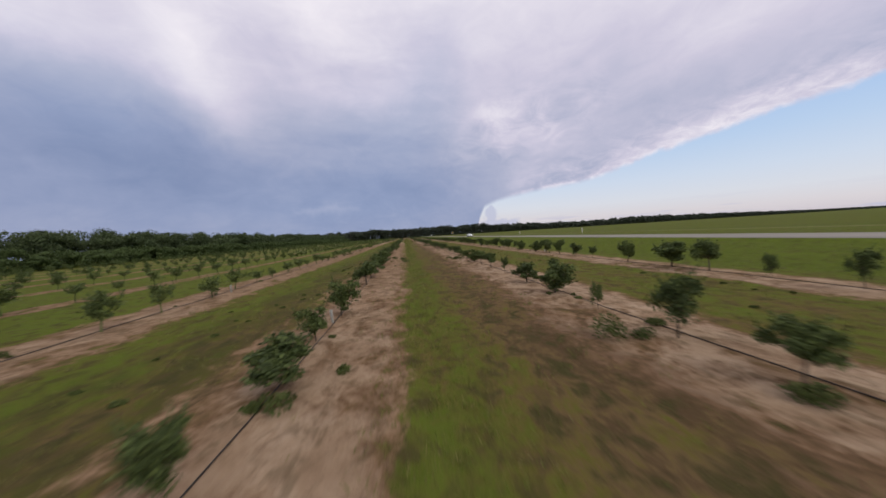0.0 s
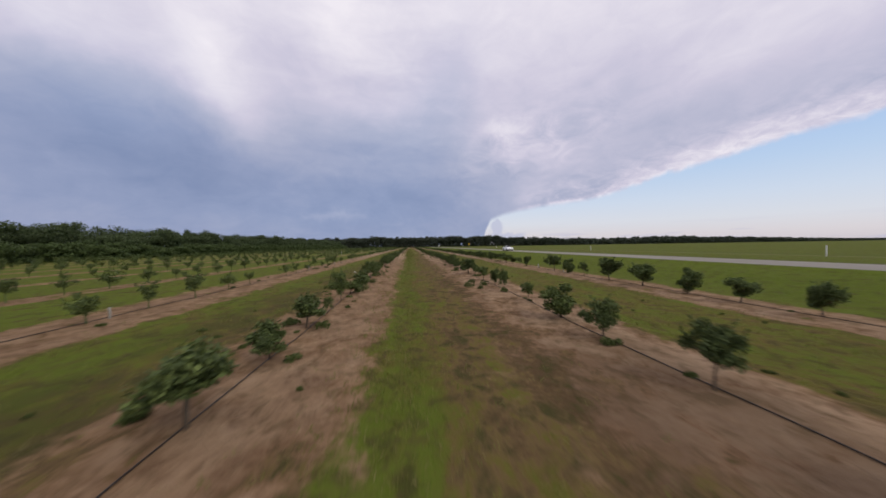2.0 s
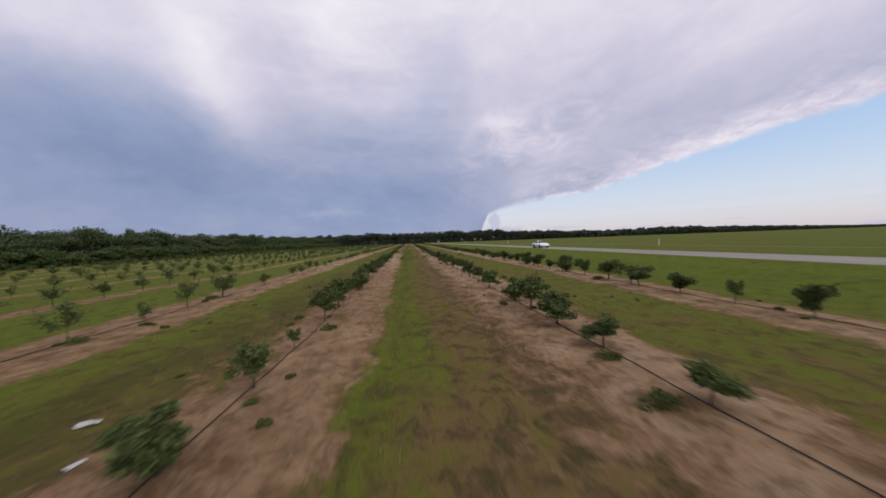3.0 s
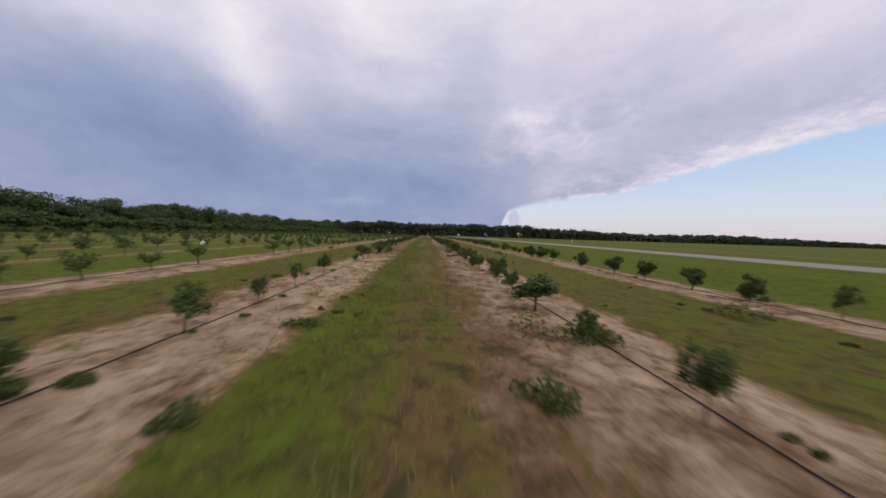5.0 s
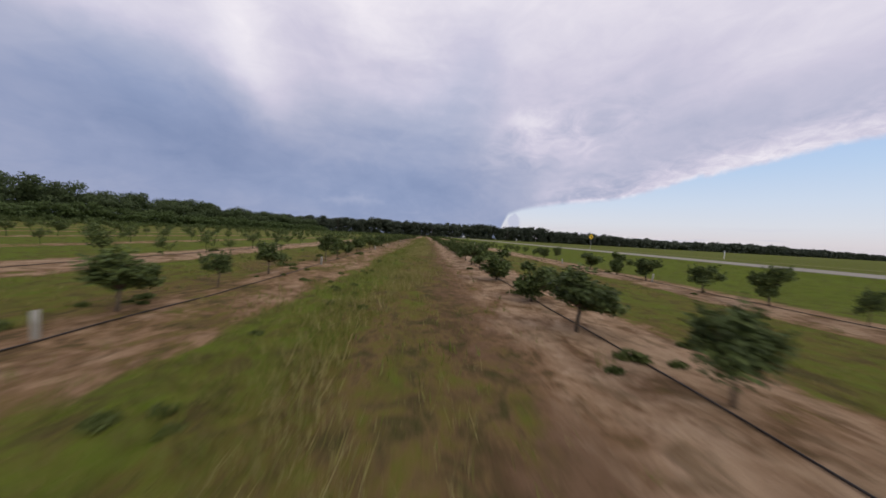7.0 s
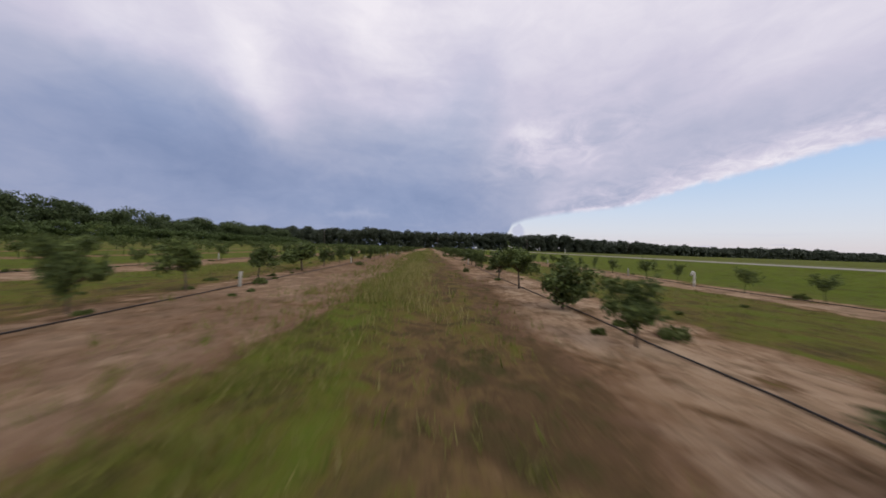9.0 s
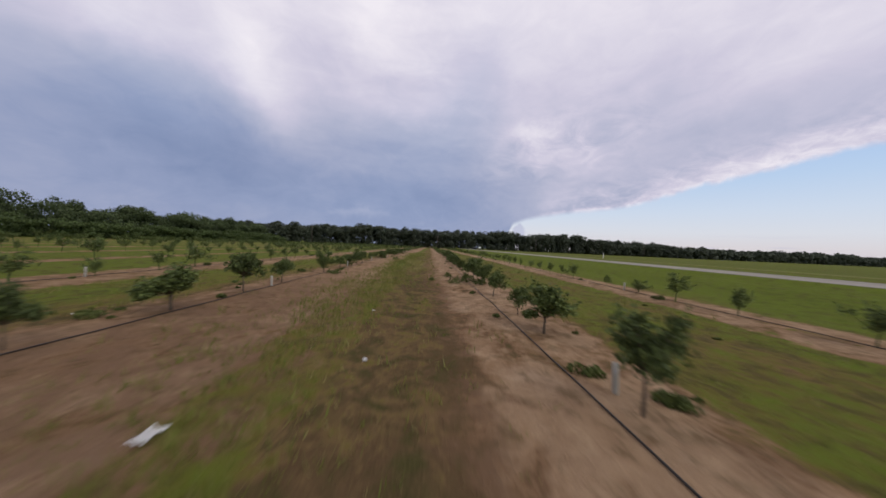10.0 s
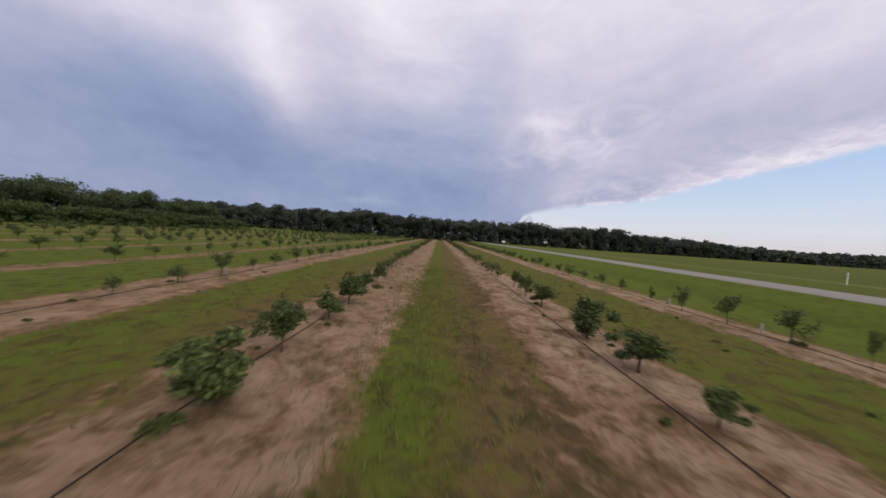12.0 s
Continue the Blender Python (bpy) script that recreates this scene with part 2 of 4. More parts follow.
beds_near = across([(-14.0, 0.0), (-12.6, 0.05), (-11.8, 0.9), (-9.4, 0.9), (-8.6, 0.08), (-6.2, 0.02), (-5.4, 0.18), (-4.8, 0.48), (-4.2, 0.86), (-2.2, 0.96), (-1.75, 0.58), (-1.35, 0.06), (-0.3, 0.05),
                    (0.6, 0.17), (1.4, 0.36), (2.1, 0.66), (2.7, 0.86), (4.8, 0.95), (5.5, 0.12), (9.4, 0.06), (10.0, 0.88), (11.9, 0.88), (12.6, 0.04), (16.0, 0.0)], -14.0, 16.0, x1)
fold = nd.math("ABSOLUTE", nd.math("SUBTRACT", nd.math("FRACT", nd.math("DIVIDE", nd.math("ADD", x1, 18.4 + 760), 7.6)), 0.5))
beds_far = nd.math("MULTIPLY", nd.step(fold, 0.34, 0.42), 0.64)
beds = nd.math("ADD", beds_near, nd.math("MULTIPLY", beds_far, nd.math("MULTIPLY", nd.math("LESS_THAN", gx, -14.0), nd.math("GREATER_THAN", gx, -66.0))))
overgrown = nd.ramp(nd.math("DIVIDE", gy, 320.0, clamp=True), [(0.0, 0.0), (0.42, 0.0), (0.445, 0.42), (0.56, 0.32), (0.66, 0.14), (0.70, 0.0), (1.0, 0.0)])
beds = nd.math("SUBTRACT", beds, nd.math("MULTIPLY", overgrown, nd.math("MULTIPLY", nd.step(gx, 2.6, -2.6), nd.step(gx, -9.5, -7.5))))
sandy_left = nd.math("MULTIPLY", nd.ramp(nd.math("DIVIDE", gy, 320.0, clamp=True), [(0.66, 0.0), (0.70, 0.16), (0.76, 0.42), (0.80, 0.30), (0.83, 0.0)]), nd.step(nd.math("ABSOLUTE", nd.math("ADD", x1, 1.9)), 1.8, 0.9))
beds = nd.math("ADD", beds, sandy_left)
sandy_open = nd.math("MULTIPLY", nd.ramp(nd.math("DIVIDE", gy, 320.0, clamp=True), [(0.31, 0.0), (0.345, 0.45), (0.40, 0.45), (0.45, 0.0)]), nd.step(nd.math("ABSOLUTE", nd.math("ADD", x1, 3.7)), 2.1, 1.3))
beds = nd.math("ADD", beds, sandy_open, clamp=True)
patch = nd.noise(nd.stretch(pos, (1.0, 0.6, 1.0)), 0.8, 6, 0.65, 0.4)
lump = nd.noise(nd.stretch(pos, (1.0, 0.75, 1.0)), 1.7, 5, 0.62, 0.8)
fine = nd.noise(pos, 9.0, 6, 0.7)
speck = nd.noise(pos, 38.0, 3, 0.6)
mottle = nd.noise(nd.stretch(pos, (1.0, 0.7, 1.0)), 3.0, 6, 0.68, 0.5)
tear = nd.math("ADD", nd.math("MULTIPLY", nd.math("SUBTRACT", patch, 0.5), 1.9), nd.math("ADD", nd.math("MULTIPLY", nd.math("SUBTRACT", lump, 0.5), 1.7), nd.math("MULTIPLY", nd.math("SUBTRACT", fine, 0.5), 0.7)))
cover = nd.math("ADD", beds, nd.math("MULTIPLY", tear, nd.math("ADD", nd.math("MULTIPLY", beds, 0.75), 0.42)))
sandy = nd.step(cover, 0.30, 0.66)
loose = nd.ramp(nd.math("DIVIDE", gy, 320.0, clamp=True), [(0.0, 0.95), (0.11, 0.70), (0.18, 0.42), (0.25, 0.42), (0.33, 1.0), (0.41, 1.0), (0.46, 0.60), (0.52, 0.65), (0.63, 0.90), (0.68, 0.92), (0.715, 0.42), (0.77, 0.45), (0.82, 0.62), (1.0, 0.7)])
bare = nd.math("MULTIPLY", nd.step(cover, 0.50, 1.10), loose)
littered = nd.math("MULTIPLY", nd.step(gx, -1.0, -2.2), nd.ramp(nd.math("DIVIDE", gy, 320.0, clamp=True), [(0.0, 0.15), (0.06, 0.5), (0.30, 0.5), (0.35, 0.0), (0.69, 0.0), (0.72, 0.4), (0.80, 0.5), (0.86, 0.4), (1.0, 0.4)]))
bare = nd.math("MULTIPLY", bare, nd.math("SUBTRACT", 1.0, littered))

# loose sand: pale and dry on the beds, browner where it is thin, with damp and reddish stains
sand = nd.ramp(nd.math("ADD", nd.math("MULTIPLY", nd.noise(nd.stretch(pos, (1.0, 0.6, 1.0)), 1.5, 6, 0.62, 0.7), 0.85), nd.math("MULTIPLY", fine, 0.15)),
               [(0.28, (0.255, 0.172, 0.104)), (0.44, (0.375, 0.264, 0.168)), (0.56, (0.455, 0.332, 0.218)), (0.72, (0.560, 0.426, 0.296))])
soil = nd.ramp(nd.math("ADD", nd.math("MULTIPLY", lump, 0.7), nd.math("MULTIPLY", fine, 0.3)), [(0.35, (0.140, 0.081, 0.045)), (0.5, (0.225, 0.138, 0.075)), (0.66, (0.320, 0.208, 0.118))])
sand = nd.mix(bare, soil, sand)
sand = nd.mix(nd.math("MULTIPLY", nd.step(nd.noise(pos, 2.2, 6, 0.7, 0.9), 0.50, 0.70), 0.28), sand, (0.200, 0.122, 0.074, 1))
sand = nd.mix(nd.math("MULTIPLY", nd.step(nd.noise(nd.stretch(pos, (1.0, 0.35, 1.0)), 1.5, 6, 0.68, 0.5), 0.53, 0.68), 0.28), sand, (0.135, 0.088, 0.054, 1))
sand = nd.mix(nd.math("MULTIPLY", nd.step(mottle, 0.42, 0.26), 0.40), sand, (0.46, 0.34, 0.21, 1))

# green strength across the alleys, 0 dry and brown to 1 lush
lush = across([(-14.0, 0.98), (-9.0, 0.76), (-7.6, 0.80), (-6.2, 0.52), (-4.8, 0.30), (-2.3, 0.36), (-1.7, 0.84), (-0.7, 0.80), (-0.2, 0.48), (0.4, 0.28), (0.9, 0.32), (1.3, 0.22), (2.2, 0.14), (4.6, 0.30), (5.6, 0.62), (9.0, 0.62),
               (12.5, 0.82), (15.0, 0.98), (23.5, 1.08), (30.5, 0.96), (40.0, 0.88)], -14.0, 40.0, x1)
tone = nd.math("ADD", lush, nd.math("ADD", nd.math("MULTIPLY", nd.math("SUBTRACT", nd.noise(nd.stretch(pos, (1.0, 0.3, 1.0)), 0.9, 6, 0.68, 0.3), 0.5), 1.9), nd.math("MULTIPLY", nd.math("SUBTRACT", fine, 0.5), 1.0)))
worn = nd.ramp(nd.math("DIVIDE", gy, 320.0, clamp=True), [(0.0, 0.40), (0.33, 0.42), (0.38, 0.60), (0.50, 0.52), (0.60, 0.54), (0.66, 0.40), (0.74, 0.24), (0.80, 0.40), (1.0, 0.50)])
inner = nd.math("SUBTRACT", 1.0, nd.step(nd.math("ABSOLUTE", gx), 2.6, 3.8))
tone = nd.math("ADD", tone, nd.math("MULTIPLY", nd.math("SUBTRACT", worn, 0.5), inner))
clump = nd.noise(nd.stretch(pos, (1.0, 0.8, 1.0)), 2.1, 6, 0.68, 0.6)
tone = nd.math("ADD", tone, nd.math("MULTIPLY", nd.math("SUBTRACT", clump, 0.5), 2.0))
grass = nd.ramp(tone, [(0.05, (0.105, 0.066, 0.034)), (0.26, (0.160, 0.106, 0.048)), (0.46, (0.138, 0.112, 0.030)), (0.68, (0.118, 0.124, 0.023)), (1.0, (0.106, 0.142, 0.018))])
grass = nd.mix(nd.math("MULTIPLY", nd.step(clump, 0.52, 0.36), 0.72), grass, (0.050, 0.056, 0.016, 1))
grass = nd.mix(nd.math("MULTIPLY", nd.step(speck, 0.45, 0.7), 0.30), grass, (0.18, 0.146, 0.062, 1))
verge = nd.step(nd.math("ABSOLUTE", nd.math("SUBTRACT", nd.math("ADD", gx, nd.math("MULTIPLY", ragged, 0.6)), 46.0)), 1.1, 0.5)
grass = nd.mix(nd.math("MULTIPLY", verge, 0.6), grass, (0.24, 0.23, 0.13, 1))
bands = nd.noise(nd.stretch(pos, (1.0, 0.03, 1.0)), 0.16, 4, 0.6)
meadow = nd.math("MULTIPLY", nd.step(nd.math("ADD", gx, ragged), 12.6, 14.2), nd.math("SUBTRACT", 1.0, nd.step(gx, 23.2, 24.6)))
grass = nd.mix(nd.math("MULTIPLY", meadow, 0.6), grass, nd.ramp(nd.math("ADD", nd.math("MULTIPLY", clump, 0.5), nd.math("MULTIPLY", bands, 0.5)), [(0.38, (0.074, 0.100, 0.012)), (0.62, (0.122, 0.158, 0.020))]))
turned = nd.math("MULTIPLY", nd.ramp(nd.math("DIVIDE", gy, 320.0, clamp=True), [(0.0, 0.55), (0.12, 0.30), (0.30, 0.30), (0.42, 0.40), (0.47, 0.75), (0.57, 0.70), (0.66, 0.75), (0.77, 0.75), (0.81, 0.15), (1.0, 0.15)]),
                 nd.math("MULTIPLY", nd.step(nd.math("ABSOLUTE", nd.math("SUBTRACT", x1, 1.4)), 1.1, 0.5), nd.step(lump, 0.38, 0.58)))
sand = nd.mix(turned, sand, (0.120, 0.072, 0.042, 1))
tilled = nd.math("MULTIPLY", nd.ramp(nd.math("DIVIDE", gy, 320.0, clamp=True), [(0.0, 0.0), (0.143, 0.0), (0.152, 0.65), (0.160, 0.65), (0.168, 0.0), (0.455, 0.0), (0.475, 0.75), (0.498, 0.75), (0.515, 0.0)]), nd.step(nd.math("ABSOLUTE", nd.math("SUBTRACT", x1, 2.8)), 2.0, 1.2))
sand = nd.mix(nd.math("MULTIPLY", tilled, nd.step(lump, 0.30, 0.52)), sand, (0.150, 0.098, 0.060, 1))
red_soil = nd.math("MULTIPLY", nd.ramp(nd.math("DIVIDE", gy, 320.0, clamp=True), [(0.60, 0.0), (0.645, 0.60), (0.76, 0.7), (0.79, 0.0)]), nd.math("MULTIPLY", nd.step(nd.math("ABSOLUTE", nd.math("ADD", x1, 2.2)), 2.2, 1.3), nd.step(lump, 0.36, 0.58)))
sand = nd.mix(red_soil, sand, (0.140, 0.082, 0.050, 1))
beyond = nd.math("MULTIPLY", nd.step(gx, 29.0, 31.0), nd.step(bands, 0.44, 0.60))
grass = nd.mix(nd.math("MULTIPLY", beyond, 0.45), grass, (0.088, 0.100, 0.026, 1))
weedy = nd.math("MULTIPLY", nd.step(nd.math("ABSOLUTE", nd.math("ADD", x1, 6.0)), 2.0, 0.8), nd.math("MULTIPLY", nd.step(gy, 112, 90), nd.step(patch, 0.36, 0.56)))
grass = nd.mix(nd.math("MULTIPLY", weedy, 0.6), grass, (0.060, 0.060, 0.020, 1))
col = nd.mix(sandy, grass, sand)
col = nd.mix(nd.math("MULTIPLY", nd.step(mottle, 0.50, 0.64), 0.48), col, (0.090, 0.064, 0.030, 1))
height = nd.math("ADD", nd.math("MULTIPLY", fine, 0.6), nd.math("ADD", nd.math("MULTIPLY", speck, 0.25), nd.math("ADD", nd.math("MULTIPLY", patch, 1.0), nd.math("MULTIPLY", mottle, 0.9))))
finish(nd, col, 0.97, height, 1.0, 0.09, spec=0.04)

ASPHALT, nd = material("asphalt")
pos = nd.add("ShaderNodeTexCoord").outputs["Object"]
a, b = nd.noise(nd.stretch(pos, (1.0, 0.08, 1.0)), 0.8, 4), nd.noise(pos, 30.0, 4)
finish(nd, nd.ramp(nd.math("ADD", nd.math("MULTIPLY", a, 0.6), nd.math("MULTIPLY", b, 0.4)), [(0.3, (0.19, 0.172, 0.145)), (0.7, (0.30, 0.275, 0.235))]), 0.9, b, 0.3, 0.01)
STRAW = leaf_material("straw_blades", (0.14, 0.15, 0.035), (0.27, 0.24, 0.08), (0.44, 0.37, 0.18), stain=0.5)


# ---- building ----
def part(name, bm, mat, parent=None, label="", smooth=False):
    """Links a bmesh as one mesh object, under a thing if given."""
    me = bpy.data.meshes.new(name)
    bm.normal_update()
    bm.to_mesh(me)
    bm.free()
    me.materials.append(mat)
    if smooth:
        me.shade_smooth()
    ob = new(name, me)
    if parent is not None:
        ob.parent = parent
    if label:
        ob["label"] = label
    return ob


def raw(name, verts, faces, mat):
    """One mesh object straight from arrays; for stuff of many pieces."""
    me = bpy.data.meshes.new(name)
    me.from_pydata(verts, [], faces)
    me.materials.append(mat)
    return new(name, me)


def ring_tube(bm, points, radii, sides=6, cap=True):
    """A tapered tube along points."""
    rings = []
    for i, p in enumerate(points):
        p = Vector(p)
        d = (Vector(points[min(i + 1, len(points) - 1)]) - Vector(points[max(i - 1, 0)])).normalized()
        s = d.orthogonal().normalized()
        t = d.cross(s)
        rings.append([bm.verts.new(p + (s * math.cos(a) + t * math.sin(a)) * radii[i]) for a in (math.tau * k / sides for k in range(sides))])
    for r0, r1 in zip(rings, rings[1:]):
        for k in range(sides):
            bm.faces.new((r0[k], r0[(k + 1) % sides], r1[(k + 1) % sides], r1[k]))
    if cap:
        bm.faces.new(rings[0][::-1])
        bm.faces.new(rings[-1])


def box(bm, lo, hi, bevel=0.0):
    m = Matrix.Translation((Vector(lo) + Vector(hi)) / 2) @ Matrix.Diagonal((*(Vector(hi) - Vector(lo)), 1))
    vs = bmesh.ops.create_cube(bm, size=1, matrix=m)["verts"]
    if bevel:
        bmesh.ops.bevel(bm, geom=list({e for v in vs for e in v.link_edges}), offset=bevel, segments=2, affect="EDGES")


def leaf(rng, verts, faces, at, size, droop=0.3):
    """A folded leaf blade of two triangles pairs round a centre line."""
    d = Vector((rng.gauss(0, 1), rng.gauss(0, 1), rng.gauss(0, 0.8) - droop)).normalized()
    s = d.cross(Vector((rng.gauss(0, 1), rng.gauss(0, 1), rng.gauss(0, 1) + 0.4))).normalized()
    a = Vector(at)
    k = len(verts)
    w = size * rng.uniform(0.24, 0.34)
    verts += [tuple(a - d * size * 0.5), tuple(a + s * w), tuple(a + d * size * 0.5), tuple(a - s * w)]
    faces.append((k, k + 1, k + 2, k + 3))


def ground_height(x, y):
    """Low relief: shallow beds along the rows, wheel ruts in the alley, small lumps."""
    z = 0.035 * noise.noise((x * 0.35, y * 0.12, 0)) + 0.02 * noise.noise((x * 1.3, y * 0.6, 5))
    for rx in (-1.15, 1.25):
        z -= 0.035 * math.exp(-((x - rx - 0.15 * noise.noise((0, y * 0.08, rx))) / 0.22) ** 2)
    for rx in (-10.6, -3.8, 3.8, 11.0):
        z += 0.05 * math.exp(-((x - rx) / 0.9) ** 2)
    rise = min(1.0, max(0.0, (x - 14.0) / 9.0))
    return z + 0.5 * rise * rise * (3 - 2 * rise) + 0.2 * math.exp(-((x - 23.2) / 0.7) ** 2)


# ---- ground ----
def steps(stops):
    out = []
    for (a, b, d) in stops:
        k = max(1, round((b - a) / d))
        out += [a + (b - a) * i / k for i in range(k)]
    return out + [stops[-1][1]]


xs = steps([(-3000, -400, 650), (-400, -70, 66), (-70, -14, 4), (-14, -6, 0.5), (-6, 6, 0.22), (6, 13, 0.5), (13, 32, 1.0), (32, 60, 4.0), (60, 400, 68), (400, 3000, 650)])
ys = steps([(-300, -20, 70), (-20, 310, 0.6), (310, 500, 10), (500, 4500, 500)])
gverts = []
for yy in ys:
    for xx in xs:
        near = -20 <= yy <= 320 and -14 <= xx <= 14
        gverts.append((xx, yy, ground_height(xx, yy) if near else ground_height(max(xx, 0), 1e4) if xx > 14 else 0.0))
nx = len(xs)
gfaces = [(j * nx + i, j * nx + i + 1, (j + 1) * nx + i + 1, (j + 1) * nx + i) for j in range(len(ys) - 1) for i in range(nx - 1)]
ground = raw("ground", gverts, gfaces, GROUND)
ground.data.shade_smooth()
tagged(ground, "sandy orchard ground with mown green and dry grass alleys", "ground", kind="structure")

# ---- road ----
ROAD_NEAR, ROAD_FAR, ROAD_Z = 24.2, 28.9, 0.52
bm = bmesh.new()
for k, yy in enumerate(range(-200, 700, 20)):
    prof = [(ROAD_NEAR - 0.8, ROAD_Z - 0.12), (ROAD_NEAR, ROAD_Z + 0.08), ((ROAD_NEAR + ROAD_FAR) / 2, ROAD_Z + 0.15), (ROAD_FAR, ROAD_Z + 0.16), (ROAD_FAR + 0.8, ROAD_Z - 0.12)]
    cur = [bm.verts.new((px, yy, pz)) for px, pz in prof]
    if k:
        for a in range(4):
            bm.faces.new((prev[a], prev[a + 1], cur[a + 1], cur[a]))
    prev = cur
road = part("road", bm, ASPHALT)
tagged(road, "straight grey asphalt country road with grass verges", "road", kind="structure")


# ---- young citrus trees ----
def citrus_mesh(seed, fullness):
    """Trunk with limbs, and a crown of leaf clumps, for a tree about a metre high."""
    rng = random.Random(seed)
    bm = bmesh.new()
    fork = rng.uniform(0.24, 0.32) if fullness > 1.4 and seed % 2 else rng.uniform(0.36, 0.48)
    lean = (rng.uniform(-0.05, 0.05), rng.uniform(-0.05, 0.05))
    ring_tube(bm, [(0, 0, -0.06), (lean[0] * 0.4, lean[1] * 0.4, fork * 0.5), (lean[0], lean[1], fork)], [0.024, 0.019, 0.017])
    verts, faces = [], []
    clumps = rng.randint(9, 13)
    side = rng.uniform(0, math.tau)
    for _ in range(int(420 * fullness)):
        off = Vector((rng.gauss(0, 1), rng.gauss(0, 1), rng.gauss(0, 1))).normalized() * 0.24 * rng.uniform(0.3, 1.0)
        leaf(rng, verts, faces, Vector((lean[0], lean[1], fork + 0.22)) + off, rng.uniform(0.05, 0.09))
    for k in range(clumps):
        a = math.tau * (k + rng.uniform(-0.5, 0.5)) / clumps
        level = rng.uniform(fork - 0.04, 0.95) if k % 3 else rng.uniform(fork + 0.1, 0.8)
        reach = 0.30 * math.sqrt(max(0.02, 1 - ((level - 0.64) / 0.36) ** 2)) * rng.uniform(0.35, 1.25) * (1 + 0.35 * math.cos(a - side))
        tip = Vector((lean[0] + math.cos(a) * reach, lean[1] + math.sin(a) * reach, level))
        mid = Vector((lean[0], lean[1], fork)).lerp(tip, 0.5) + Vector((0, 0, -0.03))
        ring_tube(bm, [(lean[0], lean[1], fork - 0.03), mid, tip], [0.012, 0.009, 0.004], 4)
        r = rng.uniform(0.11, 0.21)
        flat = rng.uniform(0.6, 1.1)
        for _ in range(int(rng.randint(130, 190) * fullness * (0.4 + r * 4))):
            off = Vector((rng.gauss(0, 1), rng.gauss(0, 1), rng.gauss(0, 1))).normalized() * r * rng.uniform(0.2, 1.15)
            off.z *= flat
            leaf(rng, verts, faces, tip + off, rng.uniform(0.05, 0.095))
        # a young shoot beyond the clump
        if rng.random() < 0.6:
            way_out = Vector((math.cos(a) * 0.6, math.sin(a) * 0.6, rng.uniform(0.5, 1.3))).normalized()
            for i in range(14):
                leaf(rng, verts, faces, tip + way_out * (r * 0.8 + i * 0.011) + Vector((rng.gauss(0, 0.015), rng.gauss(0, 0.015), rng.gauss(0, 0.015))), rng.uniform(0.04, 0.07))
    # bring the crown to one metre wide and the top to one metre high
    pts = np.array(verts)
    high = float(np.percentile(pts[:, 2], 99.6))
    wide = float(np.percentile(pts[:, 0], 99.5) - np.percentile(pts[:, 0], 0.5) + np.percentile(pts[:, 1], 99.5) - np.percentile(pts[:, 1], 0.5)) / 2
    verts = [(a / wide, b / wide, c / high) for a, b, c in verts]
    for v in bm.verts:
        v.co.z /= high
    return bm, verts, faces, wide


def citrus_tree(seed, fullness, label):
    bm, verts, faces, wide = citrus_mesh(seed, fullness)
    for v in bm.verts:
        v.co.x, v.co.y = v.co.x / wide, v.co.y / wide
    tree = tagged(new("citrus_tree"), label, "tree", "young orchard trees")
    part("trunk", bm, BARK, tree, smooth=True)
    crown = raw("crown", verts, faces, CITRUS)
    crown.parent = tree
    return tree


KINDS = [citrus_tree(11 + k, full, label) for k, (full, label) in enumerate(
    [(1.45, "full young citrus tree with dark green crown on sand")] * 5 + [(1.1, "young citrus tree with open green crown on sand")] * 4 + [(0.7, "thin young citrus tree with sparse leaves on sand")] * 3)]
used_kinds = set()


def put_tree(x, y, height, width, kind):
    """One tree of that height and crown width, in metres."""
    m = pose(x, y, ground_height(x, y), 0, 0, (x * 37 + y * 61) % 360) @ Matrix.Diagonal((width, width, height, 1))
    if kind in used_kinds:
        return copy_thing(KINDS[kind], m @ Matrix.Diagonal([1 / k for k in KINDS[kind].scale] + [1]))
    used_kinds.add(kind)
    KINDS[kind].matrix_basis = m
    return KINDS[kind]


rng = random.Random(5)
PITCH = 2.45
far_places = []


def bend(rx, y):
    """How a row wanders sideways along its length."""
    if rx == 3.65:
        return float(np.interp(y, (0, 30, 75, 118, 140, 165, 214, 228, 240, 300), (3.4, 3.55, 3.7, 3.35, 3.4, 3.55, 3.45, 3.75, 4.1, 4.1)))
    if rx == -3.75:
        return float(np.interp(y, (0, 60, 120, 145, 160, 225, 240, 262, 275, 300), (-3.67, -3.65, -3.67, -3.8, -4.1, -4.2, -3.8, -3.8, -3.45, -3.4)))
    return rx


def plant(rx, row):
    """A stretch of a row: how far along, height and crown width of each tree, and how far it stands out of line."""
    for yy, h, w, *aside in row:
        if yy > (190 if rx == 11.0 else 292):
            far_places.append((rx, yy, h, w))
            continue
        slim = w / h
        w = max(w * (1.30 if rx == 11 else 1.12), (0.62 if slim > 0.45 else 0.48) * h)
        kind = rng.choice((0, 2, 4, 4, 6)) if rx == 11 and slim > 0.5 else rng.choice((9, 10, 11)) if w < 0.5 or slim < 0.5 else rng.choice((5, 6, 7, 8)) if slim < 0.8 else rng.choice((1, 3, 1, 3, 2))
        put_tree(bend(rx, yy) + rng.uniform(-0.06, 0.06) + sum(aside), yy, h, w, kind)


